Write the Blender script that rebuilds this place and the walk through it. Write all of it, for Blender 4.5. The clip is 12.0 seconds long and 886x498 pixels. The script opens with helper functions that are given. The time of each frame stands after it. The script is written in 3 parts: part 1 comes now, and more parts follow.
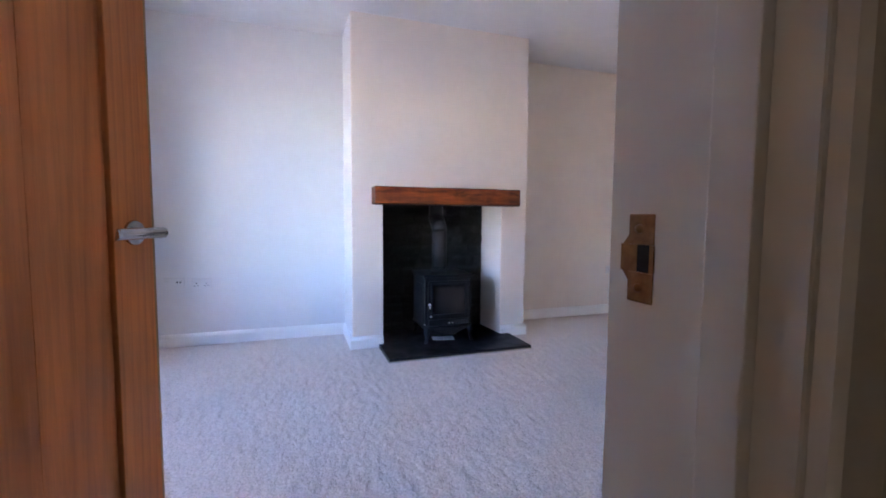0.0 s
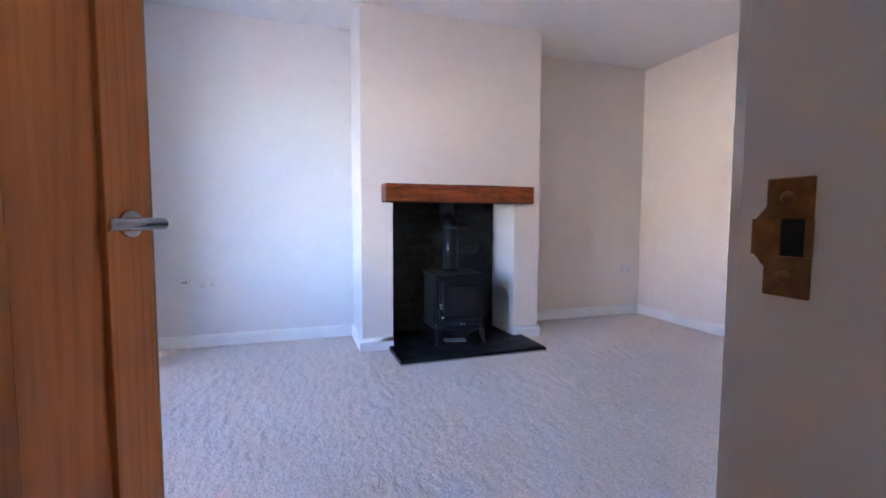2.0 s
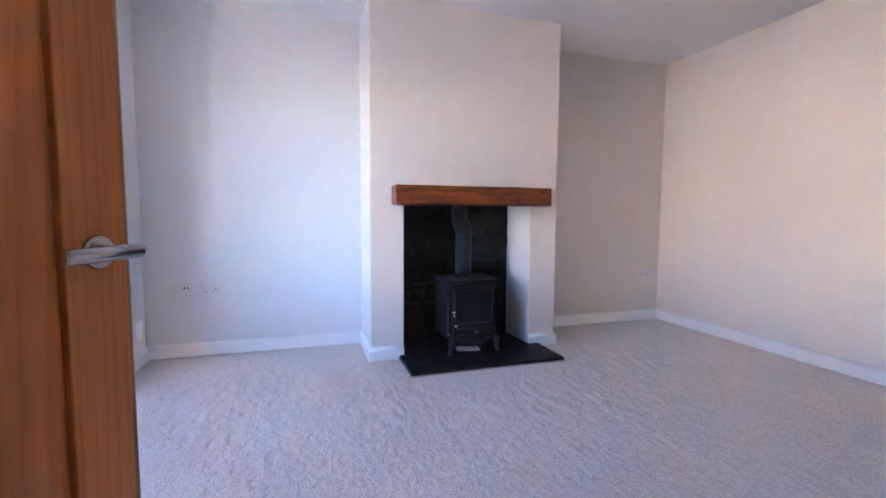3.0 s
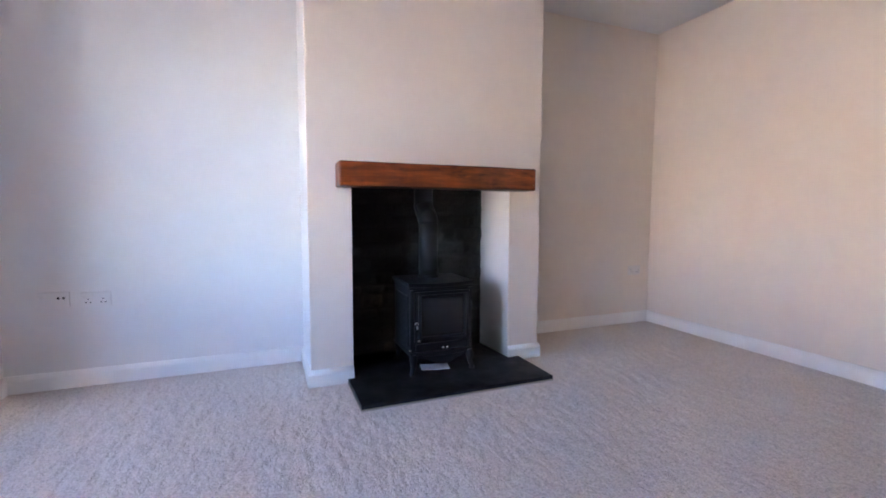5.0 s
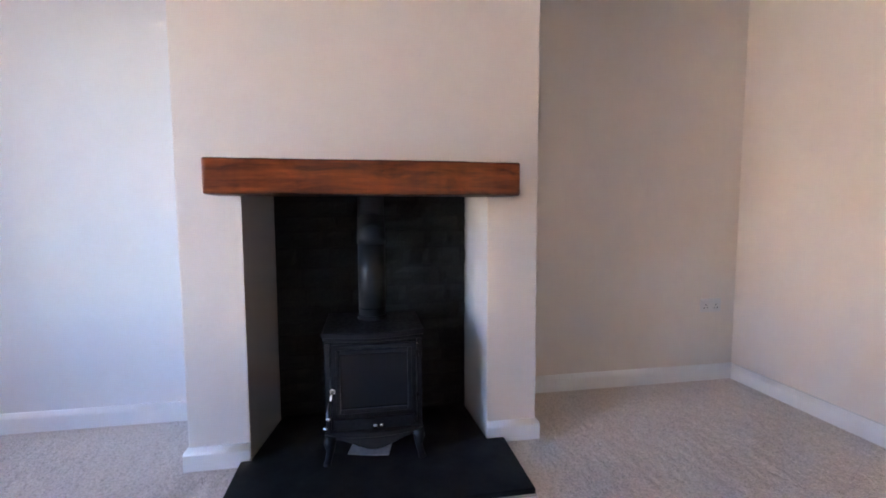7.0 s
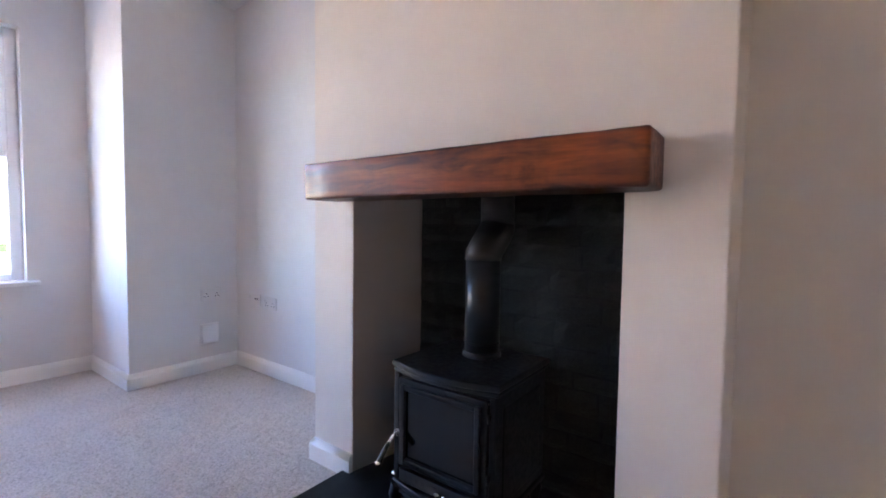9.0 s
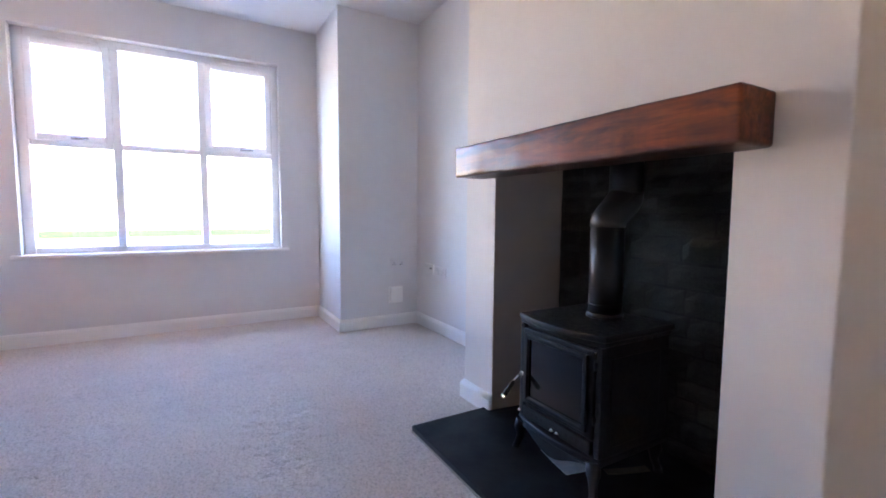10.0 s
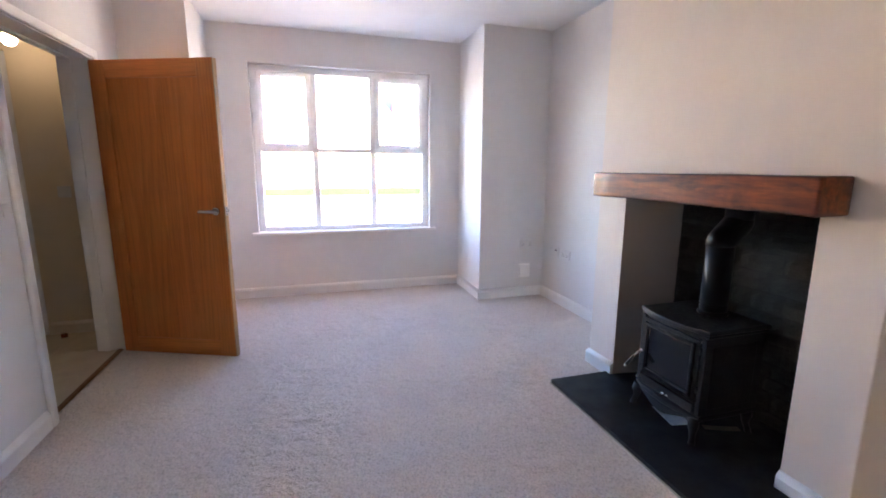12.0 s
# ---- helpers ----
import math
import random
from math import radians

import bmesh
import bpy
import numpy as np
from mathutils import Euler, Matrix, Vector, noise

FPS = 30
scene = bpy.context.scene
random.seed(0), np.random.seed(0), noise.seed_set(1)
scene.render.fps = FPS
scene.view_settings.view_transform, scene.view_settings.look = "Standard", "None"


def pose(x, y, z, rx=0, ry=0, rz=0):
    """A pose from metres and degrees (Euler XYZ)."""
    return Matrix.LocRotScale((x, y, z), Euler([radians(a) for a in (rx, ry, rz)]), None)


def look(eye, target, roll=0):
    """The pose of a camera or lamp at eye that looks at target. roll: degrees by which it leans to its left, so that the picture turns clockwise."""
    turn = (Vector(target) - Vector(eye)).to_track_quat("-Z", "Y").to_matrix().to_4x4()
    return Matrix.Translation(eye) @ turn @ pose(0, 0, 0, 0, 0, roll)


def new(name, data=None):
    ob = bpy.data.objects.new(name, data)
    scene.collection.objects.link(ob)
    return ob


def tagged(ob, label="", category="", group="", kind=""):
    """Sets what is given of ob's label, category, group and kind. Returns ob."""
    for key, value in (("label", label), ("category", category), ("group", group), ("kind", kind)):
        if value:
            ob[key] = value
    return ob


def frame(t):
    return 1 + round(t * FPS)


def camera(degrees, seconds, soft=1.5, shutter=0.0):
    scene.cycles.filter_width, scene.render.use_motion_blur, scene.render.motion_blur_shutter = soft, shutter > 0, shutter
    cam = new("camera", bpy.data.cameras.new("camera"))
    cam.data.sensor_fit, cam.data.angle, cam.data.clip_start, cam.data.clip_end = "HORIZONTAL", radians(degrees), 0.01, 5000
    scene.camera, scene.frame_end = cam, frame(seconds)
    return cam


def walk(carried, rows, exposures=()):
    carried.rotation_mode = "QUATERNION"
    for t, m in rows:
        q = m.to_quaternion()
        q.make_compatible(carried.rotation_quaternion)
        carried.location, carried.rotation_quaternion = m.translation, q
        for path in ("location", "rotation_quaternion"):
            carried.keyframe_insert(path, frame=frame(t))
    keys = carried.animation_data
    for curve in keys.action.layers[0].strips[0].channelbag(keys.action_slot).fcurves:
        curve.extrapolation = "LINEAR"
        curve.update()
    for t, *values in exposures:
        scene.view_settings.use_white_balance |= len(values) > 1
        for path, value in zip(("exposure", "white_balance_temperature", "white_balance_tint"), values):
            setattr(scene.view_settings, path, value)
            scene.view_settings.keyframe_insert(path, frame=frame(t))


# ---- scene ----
cam = camera(90.5, 12.0, soft=1.8)
PATH = [
    (0, (-1.313, -3.485, 1.060), (-0.659, -1.600, 0.914), 0.4),
    (0.5, (-1.309, -3.462, 1.054), (-0.665, -1.574, 0.911), 0.2),
    (1, (-1.306, -3.445, 1.052), (-0.668, -1.554, 0.911), 0.1),
    (1.5, (-1.310, -3.409, 1.043), (-0.678, -1.516, 0.902), 0.2),
    (2, (-1.328, -3.371, 1.035), (-0.696, -1.479, 0.894), 0.2),
    (2.5, (-1.334, -3.265, 1.051), (-0.707, -1.372, 0.903), 0.1),
    (3, (-1.327, -3.191, 1.081), (-0.720, -1.292, 0.926), 0.3),
    (5, (-1.074, -2.578, 1.016), (-0.333, -0.728, 0.848), 0.2),
    (5.5, (-0.872, -2.401, 1.031), (-0.133, -0.55, 0.864), -0.0),
    (6, (-0.64, -2.23, 1.049), (0.057, -0.362, 0.887), -0.1),
    (6.5, (-0.394, -2.095, 1.067), (0.18, -0.186, 0.903), -0.1),
    (8.5, (0.635, -1.375, 1.1), (-0.155, 0.457, 0.955), 0.1),
    (9, (0.744, -1.227, 1.057), (-0.439, 0.383, 0.955), 0.8),
    (9.5, (0.885, -1.155, 1.025), (-0.619, 0.157, 0.896), 0.5),
    (10, (1.077, -1.257, 0.987), (-0.65, -0.262, 0.825), 0.4),
    (10.5, (1.288, -1.366, 0.975), (-0.526, -0.545, 0.787), 0.4),
    (11, (1.459, -1.477, 1.029), (-0.404, -0.787, 0.8), 0.3),
    (11.5, (1.582, -1.616, 1.161), (-0.305, -1.02, 0.876), 0.3),
    (12, (1.582, -1.795, 1.311), (-0.302, -1.228, 0.949), 0.3),
]
walk(cam, [(t, look(eye, target, roll)) for t, eye, target, roll in PATH],
     exposures=[(0, 5.22, 6350, 25), (2, 5.27, 6350, 25), (3, 5.3, 6500, 25), (5.5, 5.17, 7050, 26), (8.5, 5.15, 7200, 26), (10.5, 5.15, 6750, 24), (12, 5.22, 7650, 24)])

# ---- daylight ----
SUN_ELEVATION, SUN_TURN = 38, 70      # degrees; the sun stands behind the house
world = bpy.data.worlds.new("world")
scene.world = world
world.use_nodes = True
sky = world.node_tree.nodes.new("ShaderNodeTexSky")
sky.sky_type = "NISHITA"
sky.sun_disc = False
sky.sun_elevation, sky.sun_rotation = radians(SUN_ELEVATION), radians(SUN_TURN)
sky.dust_density, sky.ozone_density = 0.4, 6.0
world.node_tree.links.new(sky.outputs[0], world.node_tree.nodes["Background"].inputs[0])
world.node_tree.nodes["Background"].inputs[1].default_value = 0.12
sun = new("sun", bpy.data.lights.new("sun", "SUN"))
sun.data.energy, sun.data.angle, sun.data.color = 5.0, radians(0.6), (1.0, 0.88, 0.72)
sun.matrix_world = look((30 * math.sin(radians(SUN_TURN)), 30 * math.cos(radians(SUN_TURN)), 30 * math.tan(radians(SUN_ELEVATION))), (0, 0, 0))


# ---- materials ----
def material(name, colour, rough=0.5, metal=0.0, specular=0.5, coat=0.0):
    m = bpy.data.materials.new(name)
    m.use_nodes = True
    b = m.node_tree.nodes["Principled BSDF"]
    b.inputs["Base Color"].default_value = (*colour, 1)
    b.inputs["Roughness"].default_value = rough
    b.inputs["Metallic"].default_value = metal
    b.inputs["Specular IOR Level"].default_value = specular
    b.inputs["Coat Weight"].default_value = coat
    b.inputs["Coat Roughness"].default_value = 0.12
    return m, m.node_tree, b


def coords(nt, scale=(1, 1, 1), space="Object"):
    tc, mp = nt.nodes.new("ShaderNodeTexCoord"), nt.nodes.new("ShaderNodeMapping")
    mp.inputs["Scale"].default_value = scale
    nt.links.new(tc.outputs[space], mp.inputs[0])
    return mp.outputs[0]


def noise_node(nt, vector, scale, detail=4.0, rough=0.55, twist=0.0):
    n = nt.nodes.new("ShaderNodeTexNoise")
    n.inputs["Scale"].default_value, n.inputs["Detail"].default_value = scale, detail
    n.inputs["Roughness"].default_value, n.inputs["Distortion"].default_value = rough, twist
    nt.links.new(vector, n.inputs["Vector"])
    return n.outputs["Fac"]


def ramp(nt, fac, *stops):
    r = nt.nodes.new("ShaderNodeValToRGB")
    while len(r.color_ramp.elements) < len(stops):
        r.color_ramp.elements.new(0.5)
    for e, (p, c) in zip(r.color_ramp.elements, stops):
        e.position, e.color = p, (*c, 1)
    nt.links.new(fac, r.inputs[0])
    return r.outputs[0]


def blend(nt, a, b, fac, kind="MULTIPLY"):
    x = nt.nodes.new("ShaderNodeMix")
    x.data_type, x.blend_type = "RGBA", kind
    for k, v in ((6, a), (7, b)):
        nt.links.new(v, x.inputs[k])
    if isinstance(fac, (int, float)):
        x.inputs[0].default_value = fac
    else:
        nt.links.new(fac, x.inputs[0])
    return x.outputs[2]


def bump(nt, b, height, strength, distance, below=None):
    n = nt.nodes.new("ShaderNodeBump")
    n.inputs["Strength"].default_value, n.inputs["Distance"].default_value = strength, distance
    nt.links.new(height, n.inputs["Height"])
    if below:
        nt.links.new(below, n.inputs["Normal"])
    nt.links.new(n.outputs[0], b.inputs["Normal"])
    return n.outputs[0]


def grey(nt, fac, lo, hi):
    return ramp(nt, fac, (0.3, (lo, lo, lo)), (0.7, (hi, hi, hi)))


def plaster(name, colour, rough=0.75):
    m, nt, b = material(name, colour, rough, specular=0.3)
    v = coords(nt)
    big = noise_node(nt, v, 1.3, 3)
    c = ramp(nt, big, (0.3, tuple(x * 0.965 for x in colour)), (0.7, colour))
    fine = noise_node(nt, v, 9, 4)
    nt.links.new(blend(nt, c, grey(nt, fine, 0.97, 1.0), 1.0), b.inputs["Base Color"])
    stipple = bump(nt, b, noise_node(nt, v, 260, 3), 0.18, 0.001)
    bump(nt, b, noise_node(nt, v, 5, 3), 0.35, 0.004, stipple)
    return m


def gloss_paint(name, colour, rough=0.35):
    m, nt, b = material(name, colour, rough)
    v = coords(nt)
    c = ramp(nt, noise_node(nt, v, 4, 4), (0.3, tuple(x * 0.94 for x in colour)), (0.65, colour))
    nt.links.new(c, b.inputs["Base Color"])
    nt.links.new(grey(nt, noise_node(nt, v, 14, 3), rough * 0.8, rough * 1.3), b.inputs["Roughness"])
    bump(nt, b, noise_node(nt, coords(nt, (1, 1, 1)), 120, 2), 0.08, 0.001)
    return m


def wood(name, dark, mid, light, along="z", rough=0.42, coat=0.0, fine=70.0, contrast=0.78, knots=0.0, stretch=0.09, rings=0.0):
    m, nt, b = material(name, mid, rough, specular=0.35, coat=coat)
    s = {"x": (stretch, 1, 1), "y": (1, stretch, 1), "z": (1, 1, stretch)}[along]
    v = coords(nt, s)
    info = nt.nodes.new("ShaderNodeObjectInfo")
    shift = nt.nodes.new("ShaderNodeVectorMath")
    shift.operation = "MULTIPLY_ADD"
    shift.inputs[1].default_value = (1, 1, 1)
    lift = nt.nodes.new("ShaderNodeVectorMath")
    lift.operation = "SCALE"
    lift.inputs[0].default_value = (7.3, 3.1, 5.7)
    nt.links.new(info.outputs["Random"], lift.inputs["Scale"])
    nt.links.new(v, shift.inputs[0])
    nt.links.new(lift.outputs[0], shift.inputs[2])
    v = shift.outputs[0]
    figure = noise_node(nt, v, 9, 3, 0.5, 1.6)
    grain = noise_node(nt, v, fine, 5, 0.65, 0.3)
    pores = noise_node(nt, v, fine * 3.5, 2, 0.6)
    c = ramp(nt, figure, (0.25, dark), (0.5, mid), (0.75, light))
    if rings:
        # Growth rings: contours of a long soft field, close where the cut runs flat.
        field = noise_node(nt, v, 3.2, 1.5, 0.4, 0.25)
        count = nt.nodes.new("ShaderNodeMath")
        count.operation = "MULTIPLY"
        count.inputs[1].default_value = rings
        nt.links.new(field, count.inputs[0])
        fold = nt.nodes.new("ShaderNodeMath")
        fold.operation = "FRACT"
        nt.links.new(count.outputs[0], fold.inputs[0])
        c = blend(nt, c, ramp(nt, fold.outputs[0], (0.0, (1, 1, 1)), (0.55, (0.97,) * 3), (0.86, (0.84, 0.80, 0.77)), (1.0, (0.98,) * 3)), 0.75)
    c = blend(nt, c, ramp(nt, grain, (0.40, (contrast,) * 3), (0.56, (1, 1, 1))), 0.85)
    c = blend(nt, c, grey(nt, pores, contrast + 0.06, 1.0), 0.6)
    relief = bump(nt, b, pores, 0.25, 0.0008)
    if knots:
        wide = coords(nt, tuple(0.35 if x < 1 else 1 for x in s))
        blot = noise_node(nt, wide, 13, 4, 0.6, 1.0)
        c = blend(nt, c, ramp(nt, blot, (0.30, (0.16, 0.13, 0.12)), (0.46, (0.75, 0.72, 0.7)), (0.6, (1, 1, 1))), knots)
        saw = noise_node(nt, coords(nt, (1, 0.05, 0.05)), 55, 2, 0.5)
        c = blend(nt, c, grey(nt, saw, 0.8, 1.0), knots * 0.7)
        relief = bump(nt, b, saw, 0.3, 0.002, relief)
        relief = bump(nt, b, blot, 0.5, 0.004, relief)
        nt.links.new(relief, b.inputs["Coat Normal"])
        # Darker over the bottom and top faces and along their long edges.
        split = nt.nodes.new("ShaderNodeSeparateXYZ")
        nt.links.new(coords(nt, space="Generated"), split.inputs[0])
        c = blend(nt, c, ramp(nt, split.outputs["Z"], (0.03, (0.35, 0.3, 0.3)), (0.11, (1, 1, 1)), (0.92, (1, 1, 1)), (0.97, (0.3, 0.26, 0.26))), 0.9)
    nt.links.new(c, b.inputs["Base Color"])
    nt.links.new(grey(nt, grain, rough * 1.25, rough * 0.85), b.inputs["Roughness"])
    return m


def speckled(name, a, c, scale, rough, metal=0.0, relief=0.0, specular=0.5, depth=0.002):
    m, nt, b = material(name, a, rough, metal, specular)
    v = coords(nt)
    n = noise_node(nt, v, scale, 5, 0.6)
    nt.links.new(ramp(nt, n, (0.3, a), (0.7, c)), b.inputs["Base Color"])
    nt.links.new(grey(nt, noise_node(nt, v, scale * 0.3, 3), rough * 0.8, min(1, rough * 1.25)), b.inputs["Roughness"])
    if relief:
        bump(nt, b, n, relief, depth)
    return m


WALL = plaster("off_white_emulsion", (0.79, 0.775, 0.75))
# Same wall paint with warm light mixed into its colour.
WARM_LIT = plaster("warm_lit_emulsion", (0.85, 0.77, 0.685))
CEILING = plaster("white_ceiling_paint", (0.87, 0.865, 0.855))
# Darker copy of the wall plaster: shade put into the left reveal's colour.
SHADED_REVEAL = plaster("shaded_reveal_plaster", (0.43, 0.365, 0.32))
HALL = plaster("cream_emulsion", (0.82, 0.71, 0.54))
GLOSS = gloss_paint("white_satin_wood_paint", (0.93, 0.915, 0.88))
UPVC = gloss_paint("white_upvc", (0.94, 0.945, 0.95), 0.3)
# White plastic lets some daylight through its thin hollow walls.
soft_white = UPVC.node_tree.nodes["Principled BSDF"]
soft_white.inputs["Subsurface Weight"].default_value = 0.35
soft_white.inputs["Subsurface Radius"].default_value = (1, 1, 1)
soft_white.inputs["Subsurface Scale"].default_value = 0.025
PLASTIC = gloss_paint("white_plastic", (0.76, 0.745, 0.72), 0.3)
OAK = wood("oak_veneer", (0.68, 0.218, 0.058), (0.76, 0.25, 0.066), (0.82, 0.288, 0.079), "z", fine=110.0, contrast=0.88, stretch=0.045, rings=24.0)
OAK_RAIL = wood("oak_veneer_rail", (0.68, 0.218, 0.058), (0.76, 0.25, 0.066), (0.82, 0.288, 0.079), "x", fine=110.0, contrast=0.88, stretch=0.045, rings=24.0)
LIPPING = wood("pale_oak_lipping", (0.42, 0.24, 0.11), (0.52, 0.31, 0.15), (0.6, 0.38, 0.2), "z")
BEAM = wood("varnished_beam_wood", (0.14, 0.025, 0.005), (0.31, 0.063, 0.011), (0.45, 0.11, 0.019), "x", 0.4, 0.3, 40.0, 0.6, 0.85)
SLATE = speckled("black_slate", (0.008, 0.008, 0.0086), (0.0135, 0.0135, 0.0145), 30, 0.5, relief=0.25, specular=0.25)
STONE = speckled("dark_painted_stone", (0.02, 0.0205, 0.019), (0.052, 0.053, 0.047), 22, 0.65, relief=0.9, depth=0.006, specular=0.25)
MORTAR = speckled("black_mortar", (0.02, 0.02, 0.019), (0.036, 0.036, 0.033), 60, 0.9, relief=0.6)
IRON = speckled("matt_black_stove_iron", (0.009, 0.009, 0.0098), (0.014, 0.014, 0.0152), 180, 0.42, 0.0, 0.18, depth=0.0008, specular=0.35)
FLUE, _, _ = material("black_enamel_flue", (0.022, 0.022, 0.023), 0.36, specular=0.28)
CHROME = speckled("polished_chrome", (0.75, 0.74, 0.72), (0.8, 0.79, 0.77), 30, 0.18, 1.0)
STEEL = speckled("satin_steel", (0.46, 0.46, 0.47), (0.52, 0.52, 0.53), 90, 0.23, 1.0)
BRASS = speckled("tarnished_brass", (0.20, 0.095, 0.035), (0.34, 0.18, 0.07), 80, 0.4, 0.8, 0.2)
DARK = speckled("dark_recess", (0.006, 0.005, 0.005), (0.012, 0.01, 0.009), 60, 0.7)
RUBBER = speckled("black_handle_grip", (0.012, 0.012, 0.012), (0.02, 0.02, 0.02), 60, 0.18)
FRONT = gloss_paint("black_front_door_skin", (0.012, 0.012, 0.013), 0.35)
CARD = speckled("tan_card", (0.10, 0.078, 0.055), (0.15, 0.12, 0.085), 40, 0.7)
PAPER = speckled("printed_paper", (0.5, 0.53, 0.6), (0.72, 0.74, 0.78), 40, 0.6)
TILE = speckled("cream_stone_tile", (0.58, 0.50, 0.37), (0.68, 0.60, 0.46), 7, 0.35, relief=0.1)
GROUT = speckled("grey_grout", (0.35, 0.31, 0.25), (0.42, 0.38, 0.31), 80, 0.9)
SLAB = speckled("concrete_paving", (0.38, 0.345, 0.30), (0.47, 0.43, 0.375), 4, 0.85, relief=0.3)
KERB = speckled("concrete_kerb", (0.28, 0.27, 0.26), (0.36, 0.35, 0.33), 6, 0.85, relief=0.3)
TARMAC = speckled("worn_tarmac", (0.10, 0.10, 0.105), (0.16, 0.16, 0.165), 3, 0.9, relief=0.4)
DARK_STRIP = speckled("dark_strip_tarmac", (0.016, 0.017, 0.019), (0.022, 0.023, 0.026), 3, 0.8, relief=0.3, specular=0.1)
RENDER = speckled("pale_house_render", (0.74, 0.69, 0.61), (0.80, 0.75, 0.67), 1.2, 0.85, relief=0.3)
BRICK = speckled("red_brick", (0.075, 0.026, 0.022), (0.11, 0.04, 0.034), 9, 0.85, relief=0.5)
ROOFING = speckled("grey_roof_tile", (0.13, 0.12, 0.12), (0.2, 0.18, 0.17), 5, 0.8, relief=0.5)
EARTH = speckled("mown_grass_ground", (0.015, 0.048, 0.017), (0.020, 0.060, 0.022), 2, 0.95, relief=0.6, specular=0.0)


def carpet_material():
    m, nt, b = material("beige_twist_carpet", (0.4, 0.35, 0.32), 0.58, specular=0.3)
    v = coords(nt)
    tufts = nt.nodes.new("ShaderNodeTexVoronoi")
    tufts.inputs["Scale"].default_value = 190
    nt.links.new(v, tufts.inputs["Vector"])
    flecks = noise_node(nt, v, 105, 3, 0.75)
    trodden = noise_node(nt, v, 2.6, 5, 0.6, 0.6)
    c = ramp(nt, flecks, (0.32, (0.58, 0.50, 0.45)), (0.5, (0.83, 0.735, 0.665)), (0.66, (0.92, 0.83, 0.765)))
    c = blend(nt, c, grey(nt, trodden, 0.9, 1.0), 0.9)
    nt.links.new(c, b.inputs["Base Color"])
    b.inputs["Diffuse Roughness"].default_value = 0.35
    clumps = noise_node(nt, coords(nt, (1, 0.55, 1)), 38, 4, 0.65, 0.5)
    pile = bump(nt, b, tufts.outputs["Distance"], 0.8, 0.004)
    pile = bump(nt, b, flecks, 0.9, 0.006, pile)
    bump(nt, b, clumps, 0.8, 0.016, pile)
    return m


CARPET = carpet_material()


def glass_material(name, tint, gloss):
    m = bpy.data.materials.new(name)
    m.use_nodes = True
    nt = m.node_tree
    nt.nodes.remove(nt.nodes["Principled BSDF"])
    clear, shine, mix = nt.nodes.new("ShaderNodeBsdfTransparent"), nt.nodes.new("ShaderNodeBsdfGlossy"), nt.nodes.new("ShaderNodeMixShader")
    clear.inputs[0].default_value = (*tint, 1)
    shine.inputs["Roughness"].default_value = 0.02
    mix.inputs[0].default_value = gloss
    nt.links.new(clear.outputs[0], mix.inputs[1])
    nt.links.new(shine.outputs[0], mix.inputs[2])
    nt.links.new(mix.outputs[0], nt.nodes["Material Output"].inputs[0])
    return m


PANE = glass_material("clear_window_glass", (0.97, 0.98, 0.98), 0.05)
GLOW, _, shining = material("warm_glowing_glass", (0.9, 0.88, 0.82), 0.3)
shining.inputs["Emission Color"].default_value = (1.0, 0.83, 0.62, 1)
shining.inputs["Emission Strength"].default_value = 0.7
FIREGLASS, _, _ = material("dark_stove_glass", (0.008, 0.008, 0.009), 0.08)


# ---- mesh helpers ----
def add_box(bm, a, b, bevel=0.0, segments=2):
    made = bmesh.ops.create_cube(bm, size=1)["verts"]
    for v in made:
        v.co = Vector([a[i] + (v.co[i] + 0.5) * (b[i] - a[i]) for i in range(3)])
    if bevel:
        edges = list({e for v in made for e in v.link_edges})
        bmesh.ops.bevel(bm, geom=edges, offset=bevel, segments=segments, profile=0.6, affect="EDGES")


def box(a, b, bevel=0.0, segments=2):
    bm = bmesh.new()
    add_box(bm, a, b, bevel, segments)
    return bm


def add_prism(bm, outline, axis, lo, hi):
    """A prism: outline in the plane across the axis ('x': y, z; 'y': x, z; 'z': x, y)."""
    def at(p, w):
        return {"x": (w, p[0], p[1]), "y": (p[0], w, p[1]), "z": (p[0], p[1], w)}[axis]
    a = [bm.verts.new(at(p, lo)) for p in outline]
    b = [bm.verts.new(at(p, hi)) for p in outline]
    n = len(outline)
    bm.faces.new(a)
    bm.faces.new(b[::-1])
    for i in range(n):
        bm.faces.new((a[i], b[i], b[(i + 1) % n], a[(i + 1) % n]))
    bmesh.ops.recalc_face_normals(bm, faces=bm.faces)


def prism(outline, axis, lo, hi):
    bm = bmesh.new()
    add_prism(bm, outline, axis, lo, hi)
    return bm


def add_tube(bm, points, radii, sides=24, caps=True):
    """A round tube through points, with a radius at each."""
    points = [Vector(p) for p in points]
    rings = []
    for i, p in enumerate(points):
        d = (points[min(i + 1, len(points) - 1)] - points[max(i - 1, 0)]).normalized()
        side = d.orthogonal().normalized() if abs(d.z) < 0.95 else Vector((1, 0, 0))
        side = (side - d * side.dot(d)).normalized()
        if rings:
            side = (last - d * last.dot(d)).normalized()
        last = side
        up = d.cross(side)
        rings.append([bm.verts.new(p + (side * math.cos(k * math.tau / sides) + up * math.sin(k * math.tau / sides)) * radii[i]) for k in range(sides)])
    for a, b in zip(rings, rings[1:]):
        for k in range(sides):
            f = bm.faces.new((a[k], a[(k + 1) % sides], b[(k + 1) % sides], b[k]))
            f.smooth = True
    if caps:
        bm.faces.new(rings[0][::-1])
        bm.faces.new(rings[-1])


